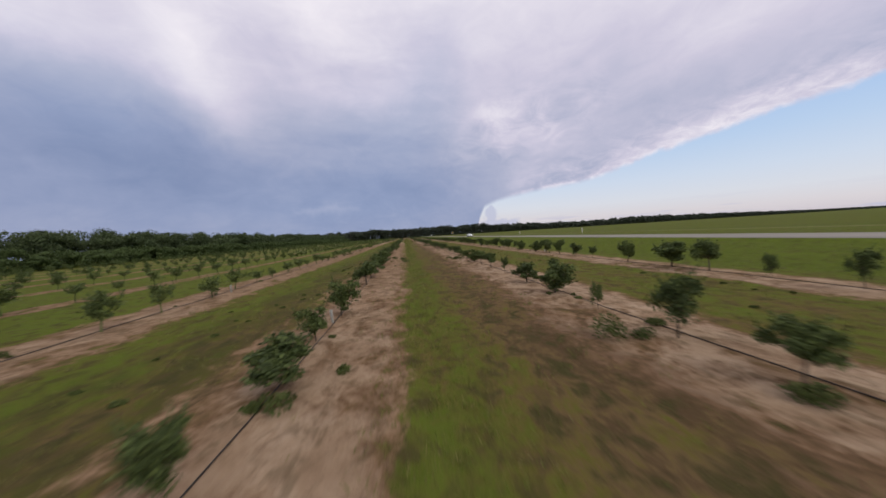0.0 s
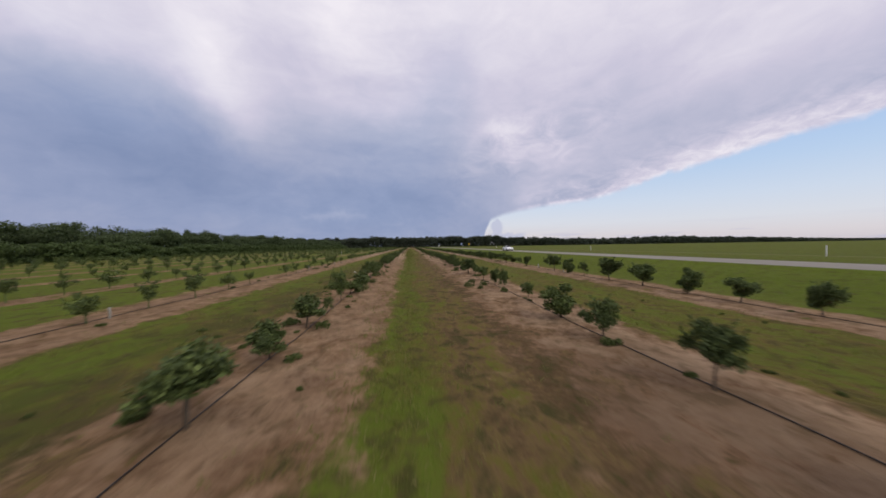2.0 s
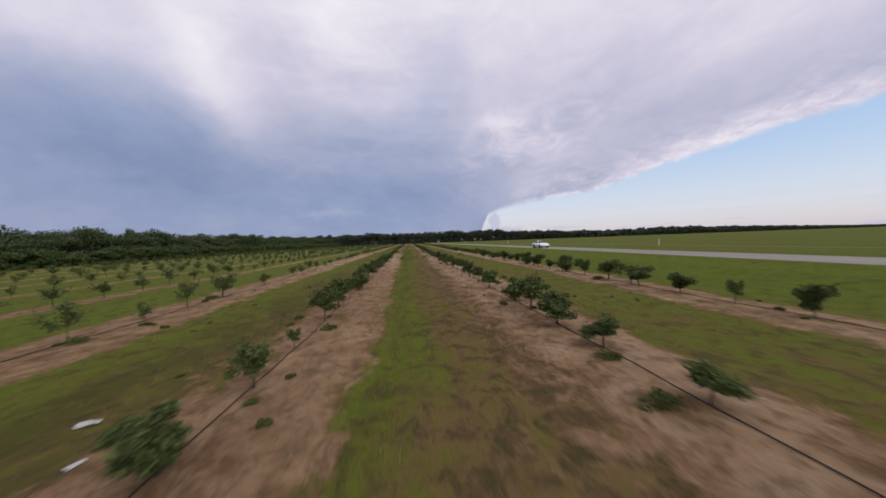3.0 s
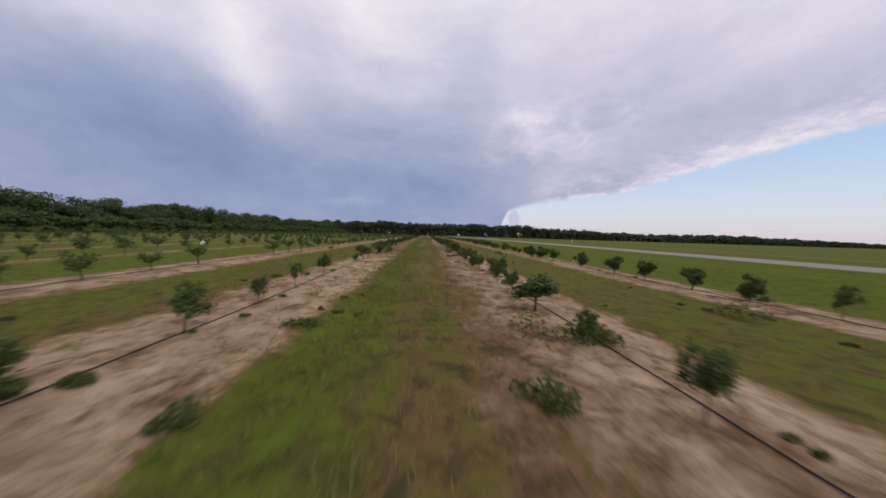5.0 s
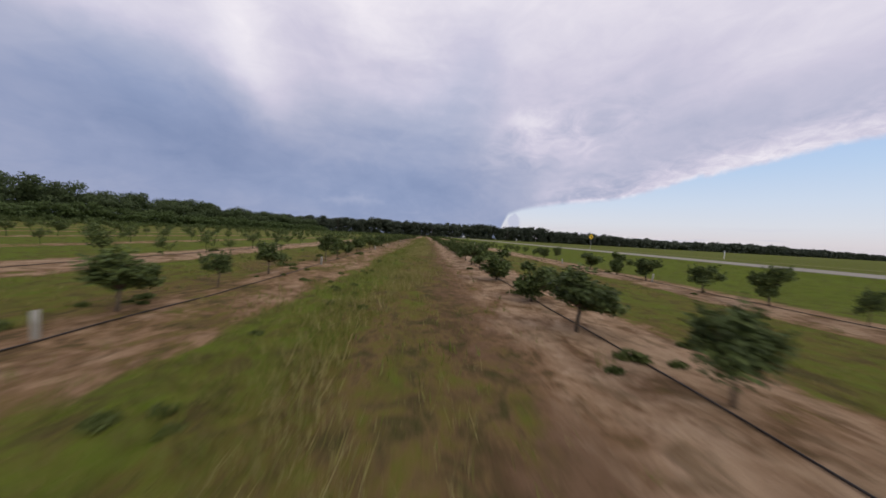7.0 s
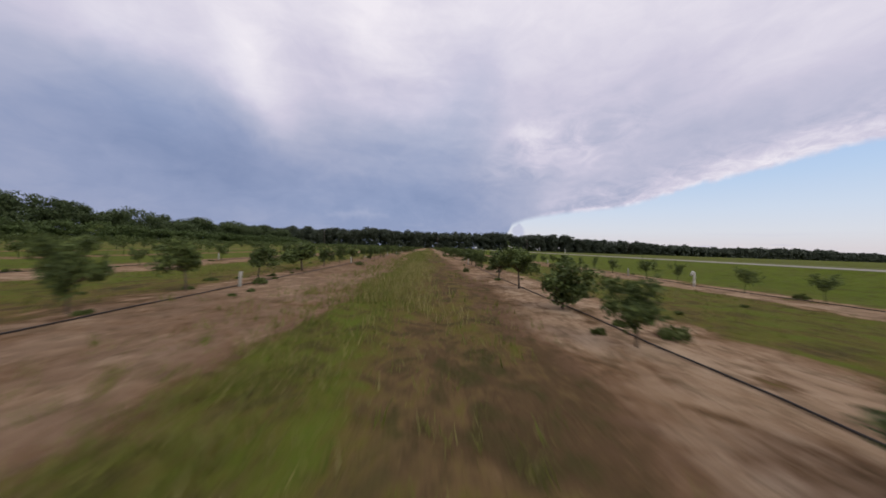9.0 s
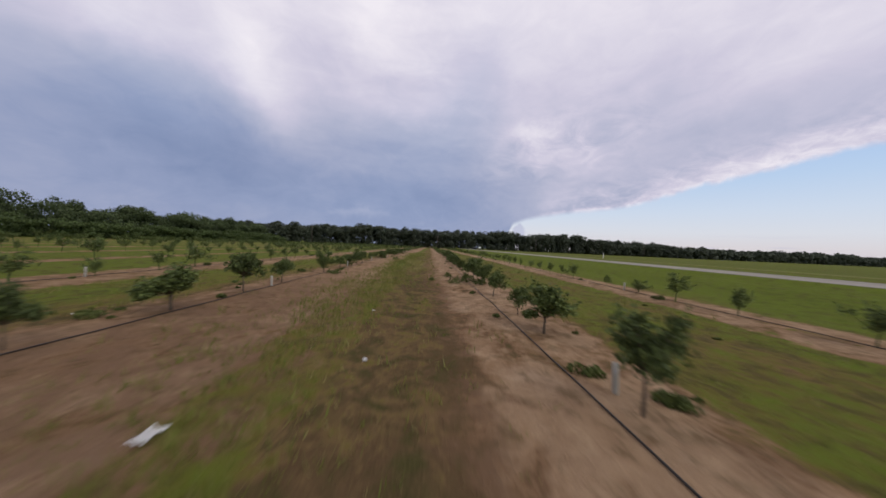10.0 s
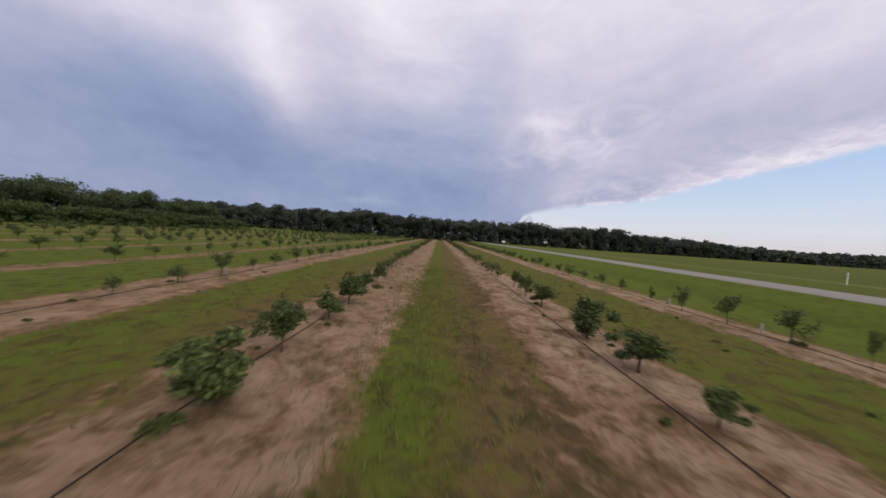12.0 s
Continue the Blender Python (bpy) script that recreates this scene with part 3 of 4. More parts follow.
plant(3.65, [(-6.0, 0.87, 0.65), (-3.5, 1.05, 0.66), (-1.0, 0.76, 0.53), (3.2, 0.89, 0.66), (5.1, 1.33, 0.64), (7.5, 0.74, 0.33), (9.8, 1.13, 0.93), (12.3, 0.86, 0.93), (15.4, 0.86, 0.32), (17.7, 0.98, 0.75), (20.1, 0.96, 0.60), (22.4, 0.93, 1.00), (25.1, 0.80, 0.77), (28.0, 0.71, 0.35)])
plant(3.65, [(30.2, 0.97, 0.70), (32.5, 0.91, 0.67), (35.0, 0.90, 0.44), (38.1, 0.97, 0.37), (40.4, 1.00, 0.85), (42.8, 0.61, 0.35), (45.1, 0.91, 0.66), (47.9, 0.90, 0.74), (50.3, 1.03, 0.65), (52.9, 0.96, 0.74), (55.0, 1.01, 0.88), (57.6, 0.79, 0.43), (60.4, 1.10, 0.32), (62.3, 0.93, 0.62)])
plant(3.65, [(64.8, 0.90, 0.65), (67.4, 0.86, 0.47), (69.5, 1.19, 1.31), (72.5, 0.68, 0.59), (75.0, 0.72, 0.68), (77.1, 0.95, 0.95), (79.0, 1.25, 1.17), (80.8, 0.92, 1.02), (84.3, 0.95, 1.05), (86.9, 0.99, 0.65), (89.5, 1.07, 0.86), (92.0, 1.12, 0.70), (94.5, 1.13, 0.81), (97.1, 0.77, 0.60)])
plant(3.65, [(99.6, 1.11, 0.98), (102.1, 1.21, 1.11), (104.7, 0.97, 0.93), (107.1, 0.80, 0.55), (109.7, 1.23, 1.05), (112.2, 0.90, 0.68), (114.8, 0.93, 0.77), (117.3, 0.89, 0.32), (119.5, 0.71, 0.32), (121.9, 0.91, 0.97), (124.2, 0.77, 0.46), (126.4, 1.05, 0.70), (129.2, 0.70, 0.70, 0.95), (130.5, 0.89, 0.52), (132.8, 0.92, 0.76)])
plant(3.65, [(135.3, 1.02, 0.76), (137.1, 0.97, 0.61), (141.4, 0.98, 0.41), (143.2, 1.15, 0.69), (147.8, 1.13, 0.69), (150.8, 1.33, 0.81), (154.0, 0.93, 0.62), (156.7, 1.18, 0.84), (159.0, 1.33, 0.72), (161.4, 1.15, 0.52), (165.3, 1.00, 0.72, 0.30), (167.6, 1.11, 0.97), (170.0, 0.96, 0.98), (173.6, 1.12, 1.23)])
plant(3.65, [(177.1, 1.35, 0.99), (179.6, 1.18, 1.02), (182.1, 0.83, 0.82), (184.5, 1.20, 1.06), (187.0, 0.86, 0.71), (189.3, 0.89, 0.84), (191.7, 1.24, 1.15), (194.2, 0.96, 0.69), (196.8, 1.13, 0.70), (199.1, 1.06, 0.94), (201.7, 0.92, 0.91), (204.2, 1.00, 0.73), (206.5, 0.79, 0.48), (209.0, 0.85, 0.72)])
plant(3.65, [(211.3, 0.83, 0.78), (213.9, 0.88, 0.57), (216.1, 0.99, 0.83), (219.0, 1.23, 0.92), (221.7, 1.07, 0.87), (224.9, 0.86, 0.88, 0.65), (226.3, 0.90, 0.42), (228.6, 1.02, 0.75), (231.2, 1.06, 0.85), (233.2, 0.87, 0.95), (236.3, 1.15, 0.57), (239.3, 1.01, 0.90), (241.0, 0.80, 0.44), (243.9, 0.91, 0.62)])
plant(3.65, [(246.7, 1.05, 0.66), (248.8, 1.18, 1.05), (251.3, 0.70, 0.34), (254.0, 0.83, 0.47), (256.7, 0.62, 0.69), (258.4, 0.80, 0.69), (260.9, 0.88, 0.92), (263.3, 0.95, 0.82), (265.6, 0.90, 0.85), (267.5, 1.24, 0.47), (269.6, 1.25, 0.74), (272.2, 0.92, 0.66), (274.4, 1.17, 1.07), (276.2, 1.08, 0.64)])
plant(3.65, [(278.8, 0.62, 0.55), (280.7, 0.89, 0.98), (282.8, 1.16, 0.97), (286.8, 0.92, 1.01), (289.2, 1.01, 0.61), (291.6, 0.96, 0.58), (294.0, 1.06, 0.66), (296.4, 1.06, 0.93), (298.8, 0.93, 0.83), (301.1, 0.76, 0.66), (303.5, 1.23, 0.96), (305.9, 1.05, 0.78), (308.4, 0.91, 0.76), (310.8, 0.90, 0.82)])
plant(3.65, [(313.2, 0.76, 0.68), (315.5, 0.91, 0.83)])
plant(-3.75, [(-6.1, 0.87, 0.67), (-3.6, 1.10, 0.80), (-1.0, 0.92, 0.71), (2.6, 0.94, 0.41), (5.0, 0.77, 0.84), (7.0, 0.83, 0.57), (9.2, 1.09, 0.86), (15.1, 1.11, 0.92), (17.7, 0.93, 1.02), (19.9, 0.92, 0.59), (22.0, 0.76, 0.57), (24.5, 1.08, 1.19), (25.5, 0.90, 1.05), (27.8, 1.06, 0.88), (29.8, 1.16, 0.77)])
plant(-3.75, [(32.5, 0.92, 0.50), (34.7, 1.19, 0.84), (37.9, 0.93, 0.57), (40.0, 1.02, 0.57), (42.4, 0.94, 0.60), (44.7, 0.83, 0.63), (47.1, 1.13, 0.69), (50.3, 1.03, 0.89), (52.6, 0.75, 0.64), (54.9, 0.92, 0.84), (56.8, 0.59, 0.32), (59.0, 1.27, 0.71), (60.9, 0.60, 0.75), (62.8, 0.74, 0.82)])
plant(-3.75, [(65.1, 0.84, 0.86), (67.6, 1.21, 0.82), (69.4, 1.06, 0.88), (72.3, 0.80, 0.66), (74.4, 0.80, 0.59), (76.5, 0.55, 0.32), (79.2, 1.07, 0.78), (81.6, 1.17, 0.97), (83.9, 0.98, 0.63), (86.3, 1.01, 0.94), (88.7, 1.17, 0.83), (91.2, 1.15, 1.06), (93.5, 0.92, 0.66), (95.9, 1.15, 0.85)])
plant(-3.75, [(98.3, 0.96, 0.73), (100.7, 1.21, 0.73), (103.2, 1.22, 1.22), (105.6, 0.97, 0.94), (108.0, 0.86, 0.80), (110.3, 1.08, 0.77), (112.7, 0.92, 0.58), (115.1, 1.04, 0.97), (117.6, 0.77, 0.68), (119.9, 0.89, 0.56), (122.3, 0.70, 0.33), (124.6, 0.83, 0.36), (127.3, 0.94, 0.47), (133.1, 0.55, 0.32)])
plant(-3.75, [(135.4, 1.04, 0.75), (137.8, 0.81, 0.40), (143.0, 1.08, 0.92), (144.5, 0.98, 0.63), (146.8, 0.99, 0.57), (149.4, 0.98, 0.45), (152.4, 1.13, 0.61), (155.1, 0.72, 0.32), (157.0, 1.09, 1.02), (159.4, 1.05, 0.72), (162.0, 0.95, 0.41), (164.9, 0.86, 0.52), (167.8, 1.03, 0.84), (170.1, 0.91, 0.42)])
plant(-3.75, [(172.5, 1.05, 0.76), (177.9, 1.33, 0.84), (180.3, 1.04, 0.93), (182.8, 0.84, 0.72), (185.3, 1.01, 0.99), (187.7, 1.06, 0.74), (190.2, 1.18, 1.08), (192.6, 0.93, 0.75), (195.1, 1.16, 1.06), (197.7, 1.21, 1.13), (200.1, 0.75, 0.71), (202.5, 0.77, 0.55), (205.0, 1.01, 0.80), (207.4, 1.14, 0.71)])
plant(-3.75, [(209.9, 0.81, 0.51), (212.5, 1.24, 0.79), (214.9, 1.19, 0.65), (217.1, 1.13, 0.71), (219.8, 1.02, 0.71), (222.9, 1.15, 1.11), (225.3, 0.91, 0.67), (227.8, 1.21, 0.66), (230.5, 0.88, 0.58), (233.4, 0.99, 0.48), (235.9, 1.08, 0.73), (237.6, 0.96, 0.49), (240.1, 0.97, 0.90), (242.7, 1.20, 0.78)])
plant(-3.75, [(245.0, 0.92, 0.61), (249.7, 1.19, 0.83), (252.4, 0.85, 0.66), (254.7, 0.83, 0.63), (256.5, 0.93, 0.68), (258.5, 0.99, 0.79), (261.5, 0.83, 0.32), (264.1, 0.83, 0.49), (267.1, 0.88, 0.90), (270.1, 0.86, 0.64), (272.6, 1.13, 0.87), (275.2, 0.82, 0.57), (278.7, 1.05, 0.91), (280.6, 1.03, 0.75)])
plant(-3.75, [(283.2, 0.78, 0.64), (285.0, 1.02, 0.99), (287.6, 0.81, 0.72), (290.0, 0.94, 0.63), (292.7, 0.94, 0.86), (295.2, 0.94, 0.80), (297.7, 0.97, 0.77), (300.2, 1.10, 0.97), (302.7, 0.98, 0.80), (305.2, 1.10, 0.85), (307.9, 0.96, 0.94), (310.5, 0.94, 0.86), (312.9, 0.88, 0.57), (315.5, 1.16, 1.10)])
plant(11, [(-6.0, 1.15, 1.02), (-3.6, 1.03, 0.86), (-1.2, 0.75, 0.68), (1.3, 0.77, 0.49), (3.7, 1.19, 0.73), (6.8, 1.20, 0.46), (9.0, 0.92, 0.32), (11.2, 1.35, 0.74), (13.0, 1.20, 1.02), (15.8, 1.20, 0.66), (19.1, 0.85, 0.41), (21.3, 0.96, 0.60), (23.5, 1.18, 0.63), (25.9, 1.19, 0.82)])
plant(11, [(28.2, 0.99, 0.85), (31.5, 1.06, 0.60), (33.6, 1.02, 0.50), (35.9, 1.07, 0.86), (38.0, 1.13, 0.95), (40.7, 1.29, 0.74), (42.1, 1.08, 0.49), (43.9, 0.97, 0.69), (46.2, 0.85, 0.57), (48.6, 1.13, 0.75), (50.6, 1.20, 0.65), (53.8, 1.02, 0.59), (56.0, 0.89, 0.68), (58.1, 1.10, 0.63)])
plant(11, [(60.6, 1.11, 0.89), (63.2, 1.35, 1.01), (65.8, 1.03, 0.47), (67.9, 1.11, 0.69), (70.2, 1.35, 0.98), (75.9, 1.01, 0.59), (78.1, 0.90, 0.41), (80.3, 0.88, 0.76), (82.7, 1.06, 0.98), (85.1, 1.17, 1.10), (87.5, 1.07, 0.67), (89.9, 1.23, 1.13), (92.4, 0.77, 0.62), (94.7, 1.11, 1.00)])
plant(11, [(97.1, 1.22, 0.89), (99.7, 1.03, 0.72), (102.0, 0.84, 0.71), (104.4, 1.13, 0.84), (106.9, 0.95, 0.73), (109.3, 0.79, 0.78), (111.8, 0.96, 0.64), (114.2, 1.10, 0.95), (116.6, 1.01, 0.86), (118.9, 1.20, 0.77), (121.4, 0.95, 0.35), (123.6, 0.86, 0.53), (125.7, 0.85, 0.59), (128.2, 0.93, 0.63)])
plant(11, [(130.6, 0.96, 0.69), (134.2, 0.95, 0.64), (138.8, 0.96, 0.78), (141.4, 1.04, 0.88), (143.7, 1.06, 0.84), (145.3, 0.86, 0.61), (147.6, 0.59, 0.34), (149.6, 0.73, 0.69), (151.9, 0.83, 0.39), (154.3, 1.04, 0.75), (157.9, 0.77, 0.45), (160.1, 0.87, 0.75), (162.4, 0.84, 0.55), (164.8, 1.13, 0.95)])
plant(11, [(167.0, 0.95, 0.85), (168.8, 0.88, 0.42), (170.8, 1.18, 0.65), (172.9, 1.04, 0.74), (175.8, 1.02, 0.81), (177.9, 1.14, 0.73), (180.4, 0.98, 0.88), (185.3, 1.24, 0.50), (187.8, 1.01, 0.90), (190.2, 0.84, 0.57), (192.7, 1.04, 0.72), (195.3, 1.10, 0.79), (197.7, 1.10, 1.04), (200.1, 1.04, 0.72)])
plant(11, [(202.7, 0.76, 0.57), (205.1, 0.84, 0.61), (207.6, 1.14, 1.13), (210.2, 0.99, 0.78), (212.7, 1.17, 0.96), (215.1, 0.99, 0.93), (217.6, 0.84, 0.57), (219.6, 0.86, 0.71), (222.2, 0.97, 0.51), (223.9, 1.03, 0.88), (226.5, 0.94, 0.69), (228.3, 0.96, 0.34), (230.1, 0.94, 0.41), (232.2, 0.96, 0.44)])
plant(11, [(234.5, 0.91, 0.68), (236.7, 0.97, 0.68), (239.1, 1.01, 0.73), (241.9, 0.90, 0.49), (244.2, 1.12, 0.88), (246.2, 0.69, 0.76), (248.6, 0.67, 0.40), (252.3, 1.05, 0.80), (254.0, 0.85, 0.40), (256.1, 0.88, 0.53), (258.1, 0.90, 0.58), (260.5, 0.83, 0.70), (263.6, 1.02, 0.32), (265.7, 1.02, 0.42)])
plant(11, [(267.9, 1.04, 0.86), (270.2, 1.13, 0.74), (273.1, 1.00, 0.44), (274.9, 1.04, 0.92), (276.9, 0.81, 0.37), (279.5, 0.92, 0.77), (281.9, 1.10, 0.32), (283.7, 1.19, 1.01), (285.8, 1.23, 0.78), (288.0, 1.28, 0.58), (290.0, 0.86, 0.38), (292.6, 0.97, 0.46), (294.8, 0.97, 0.71), (297.4, 0.86, 0.77)])
plant(11, [(300.1, 1.09, 1.02), (302.5, 0.87, 0.61), (305.2, 0.84, 0.80), (307.7, 1.20, 1.14), (310.3, 0.91, 0.81), (312.8, 0.79, 0.74), (315.4, 0.90, 0.75)])

# the rest of the orchard, out to the wood
templates = []
for k in range(8):
    bm, tv, tf, wide = citrus_mesh(70 + k, 0.30)
    base = len(tv)
    bm.verts.index_update()
    tv = tv + [(v.co.x / wide, v.co.y / wide, v.co.z) for v in bm.verts]
    quads = [[base + v.index for v in f.verts] for f in bm.faces if len(f.verts) == 4]
    bm.free()
    templates.append((np.array(tv), np.array(tf + quads)))
for rx in ROW_X:
    lo, hi = {-3.8: (319, 455), 3.8: (319, 455), 11.0: (319, 455)}.get(rx, (0, 440 if rx > -50 else 380))
    for k in range(int((hi - lo) / PITCH)):
        if rng.random() > 0.08:
            h = rng.uniform(0.75, 1.35)
            far_places.append((rx + rng.uniform(-0.15, 0.15), lo + k * PITCH + rng.uniform(-0.2, 0.2), h, h * rng.uniform(0.65, 1.05)))
count = 0
blocks_v, blocks_f = [], []
for rx, yy, h, w in far_places:
    tv, tf = templates[rng.randrange(8)]
    turn = rng.uniform(0, 6.28)
    c, s = math.cos(turn) * w, math.sin(turn) * w
    blocks_v.append(np.stack([tv[:, 0] * c - tv[:, 1] * s + rx, tv[:, 0] * s + tv[:, 1] * c + yy, tv[:, 2] * h], 1))
    blocks_f.append(tf + count)
    count += len(tv)
far_trees = raw("orchard_trees", np.concatenate(blocks_v).tolist(), np.concatenate(blocks_f).tolist(), CITRUS)
tagged(far_trees, "rows of small young citrus trees across the field", "orchard", kind="stuff")


# ---- irrigation hoses ----
def hose(rx, lo, hi, seed):
    pts = []
    yy = lo
    while yy <= hi:
        x = rx + 0.10 * noise.noise((seed, yy * 0.16, 0)) + 0.05 * noise.noise((seed, yy * 0.6, 3))
        pts.append((x, yy, ground_height(x, yy) + 0.016))
        yy += 0.7
    bm = bmesh.new()
    ring_tube(bm, pts, [0.0105] * len(pts), 6)
    return tagged(part("irrigation_hose", bm, HOSE, smooth=True), "long black irrigation hose lying on the sand", "hose", "irrigation hoses")


for i, rx in enumerate((-10.6, -3.66, 3.70, 11.0)):
    hose(rx, -10, 330, 3 + i)


# ---- woods ----
def wood(name, label, places, leaf_size, mat, seed):
    """Many tree crowns in one mesh; places: x, y, height, width."""
    rng = np.random.default_rng(seed)
    vs, fs, count = [], [], 0
    for x, y, h, w, leaves in places:
        lobes = 14
        a = rng.uniform(0, 2 * np.pi, lobes)
        cz = np.concatenate([np.linspace(0.10, 0.52, 5), rng.uniform(0.56, 0.86, lobes - 5)])
        rad = rng.uniform(0.08, 0.42, lobes) * w * np.clip(1.6 - 0.9 * cz, 0.5, 1.0)
        which = rng.integers(0, lobes, leaves)
        c = np.stack([np.cos(a) * rad, np.sin(a) * rad, cz * h], 1)[which]
        d = rng.normal(size=(leaves, 3))
        d /= np.linalg.norm(d, axis=1)[:, None]
        c = c + d * np.array([w * 0.24, w * 0.24, h * 0.14]) * rng.uniform(0.55, 1.05, (leaves, 1)) + np.array([x, y, 0])
        nrm = d + rng.normal(size=(leaves, 3)) * 0.30
        u = np.cross(nrm, rng.normal(size=(leaves, 3)))
        u /= np.linalg.norm(u, axis=1)[:, None]
        t = np.cross(nrm, u)
        t /= np.linalg.norm(t, axis=1)[:, None]
        s = leaf_size * rng.uniform(0.6, 1.3, (leaves, 1))
        quad = np.stack([c - u * s, c + t * s * 0.7, c + u * s, c - t * s * 0.7], 1).reshape(-1, 3)
        quad[:, 2] = np.maximum(quad[:, 2], 0.0)
        vs.append(quad)
        fs.append(np.arange(leaves * 4).reshape(-1, 4) + count)
        count += leaves * 4
    ob = raw(name, np.concatenate(vs).tolist(), np.concatenate(fs).tolist(), mat)
    return tagged(ob, label, "woodland", kind="stuff")


rng = random.Random(31)
near_wood, shrubs, far_wood = [], [], []
yy = -60.0
while yy < 385:
    swell = 1.0 + 0.22 * noise.noise((yy * 0.045, 2.0, 0))
    for row in range(3):
        near_wood.append((-77 - row * 5 + rng.uniform(-2, 2), yy + rng.uniform(-2, 2), rng.uniform(6.2, 9.8) * swell, rng.uniform(5.0, 8.5), 1700))
    shrubs.append((-71.5 + rng.uniform(-1.5, 1.5), yy + rng.uniform(-1, 1), rng.uniform(3.4, 4.8), rng.uniform(5.0, 6.5), 1000))
    shrubs.append((-70.0 + rng.uniform(-1.5, 1.5), yy + 2.2 + rng.uniform(-1, 1), rng.uniform(2.6, 4.0), rng.uniform(4.5, 6.0), 900))
    yy += 4.2
wood("woodland", "dark green wood edge along the orchard", near_wood, 0.22, WOOD_LEAVES, 4)
wood("shrub_belt", "belt of dense green shrubs before the wood", shrubs, 0.20, SHRUB_LEAVES, 5)
line = [(-150, 440), (-60, 462), (0, 472), (87, 478), (260, 530), (520, 620), (900, 740), (1500, 900), (2600, 1250)]
for (x0, y0), (x1_, y1_) in zip(line, line[1:]):
    L = math.hypot(x1_ - x0, y1_ - y0)
    k = int(L / 4.0)
    for i in range(k):
        xx, yy = x0 + (x1_ - x0) * i / k, y0 + (y1_ - y0) * i / k
        top = float(np.interp(xx, (-150, -95, -40, 40, 150, 200, 270, 350, 420, 520, 620, 750, 1000, 1400, 2600), (13.5, 14.6, 15.8, 16.0, 16.4, 14.6, 12.4, 12.6, 13.6, 16.4, 15.6, 16.0, 13.0, 9.0, 9.0)))
        swell = 1.0 + 0.12 * noise.noise((xx * 0.03, y0 * 0.01, 7.0)) + 0.16 * noise.noise((xx * 0.11, y0 * 0.03, 3.0))
        for row in range(3):
            far_wood.append((xx + rng.uniform(-3, 3), yy + row * 6 + rng.uniform(-3, 3), top * swell * (rng.uniform(0.78, 1.04) if xx < 180 else rng.uniform(0.62, 1.10)), rng.uniform(8.5, 13), 900 if x0 < 200 else 120))
wood("far_woodland", "dark distant wood across the end of the field", [p for p in far_wood if p[0] < 270], 0.55, HAZY_LEAVES, 6)
wood("distant_woodland", "low dark line of wood on the horizon", [p for p in far_wood if p[0] >= 270], 1.7, HAZY_LEAVES, 12)


# ---- grass, straw and weeds ----
def blades(name, label, spots, mat, seed, girth=0.05):
    """Tufts of pointed blades; spots: x, y, height, blades, spread."""
    rng = np.random.default_rng(seed)
    vs, n_all = [], 0
    for x, y, h, count_, spread in spots:
        z = ground_height(x, y)
        a = rng.uniform(0, 2 * np.pi, count_)
        r = rng.uniform(0, spread, count_)
        bx, by = x + np.cos(a) * r, y + np.sin(a) * r
        hh = h * rng.uniform(0.6, 1.2, count_)
        lean = rng.normal(0, 0.35, (count_, 2)) * hh[:, None]
        wv = 0.003 + girth * hh * rng.uniform(0.5, 1.0, count_)
        t = rng.uniform(0, np.pi, count_)
        ox, oy = np.cos(t) * wv, np.sin(t) * wv
        zz = np.full(count_, z - 0.01)
        tri = np.stack([np.stack([bx - ox, by - oy, zz], 1), np.stack([bx + ox, by + oy, zz], 1), np.stack([bx + lean[:, 0], by + lean[:, 1], zz + hh], 1)], 1)
        vs.append(tri.reshape(-1, 3))
        n_all += count_
    ob = raw(name, np.concatenate(vs).tolist(), np.arange(n_all * 3).reshape(-1, 3).tolist(), mat)
    return tagged(ob, label, "grass", kind="stuff")


rng = random.Random(77)
turf, straw = [], []
for k in range(60000):
    yy = rng.uniform(-2, 300)
    band = rng.random()
    xx = rng.gauss(-0.6, 1.1) if band < 0.42 else rng.uniform(5.0, 9.8) if band < 0.75 else rng.uniform(-9.2, -4.7)
    if noise.noise((xx * 0.8, yy * 0.35, 9)) < rng.uniform(-0.7, 0.3):
        continue
    turf.append((xx, yy, rng.uniform(0.04, 0.13), 4, 0.12))
for k in range(15000):
    yy = rng.uniform(105, 300)
    xx = rng.gauss(0.3, 0.55)
    if noise.noise((xx * 0.5, yy * 0.12, 4)) + 0.10 * math.sin(yy * 0.045 - 1.5) > (0.06 if 128 < yy < 232 else 0.30):
        straw.append((xx, yy, rng.uniform(0.12, 0.32), 4, 0.16))
for k in range(30000):
    yy = rng.uniform(112, 300)
    xx = rng.gauss(-0.5, 1.15) if rng.random() < 0.75 else rng.uniform(-9, -4.6)
    if noise.noise((xx * 0.9, yy * 0.4, 21)) > rng.uniform(-0.25, 0.45):
        turf.append((xx, yy, rng.uniform(0.07, 0.20), 6, 0.13))
for k in range(15000):
    yy = rng.uniform(0, 300)
    xx = rng.gauss(-1.15 + float(np.interp(yy, (190, 210, 240, 256, 300), (0, 0.9, 0.9, 0.2, 0.5))), 0.42)
    if noise.noise((xx * 0.9, yy * 0.3, 31)) > rng.uniform(-0.6, 0.25):
        turf.append((xx, yy, rng.uniform(0.05, 0.13) * (1.4 if yy > 108 else 1.0), 5, 0.12))
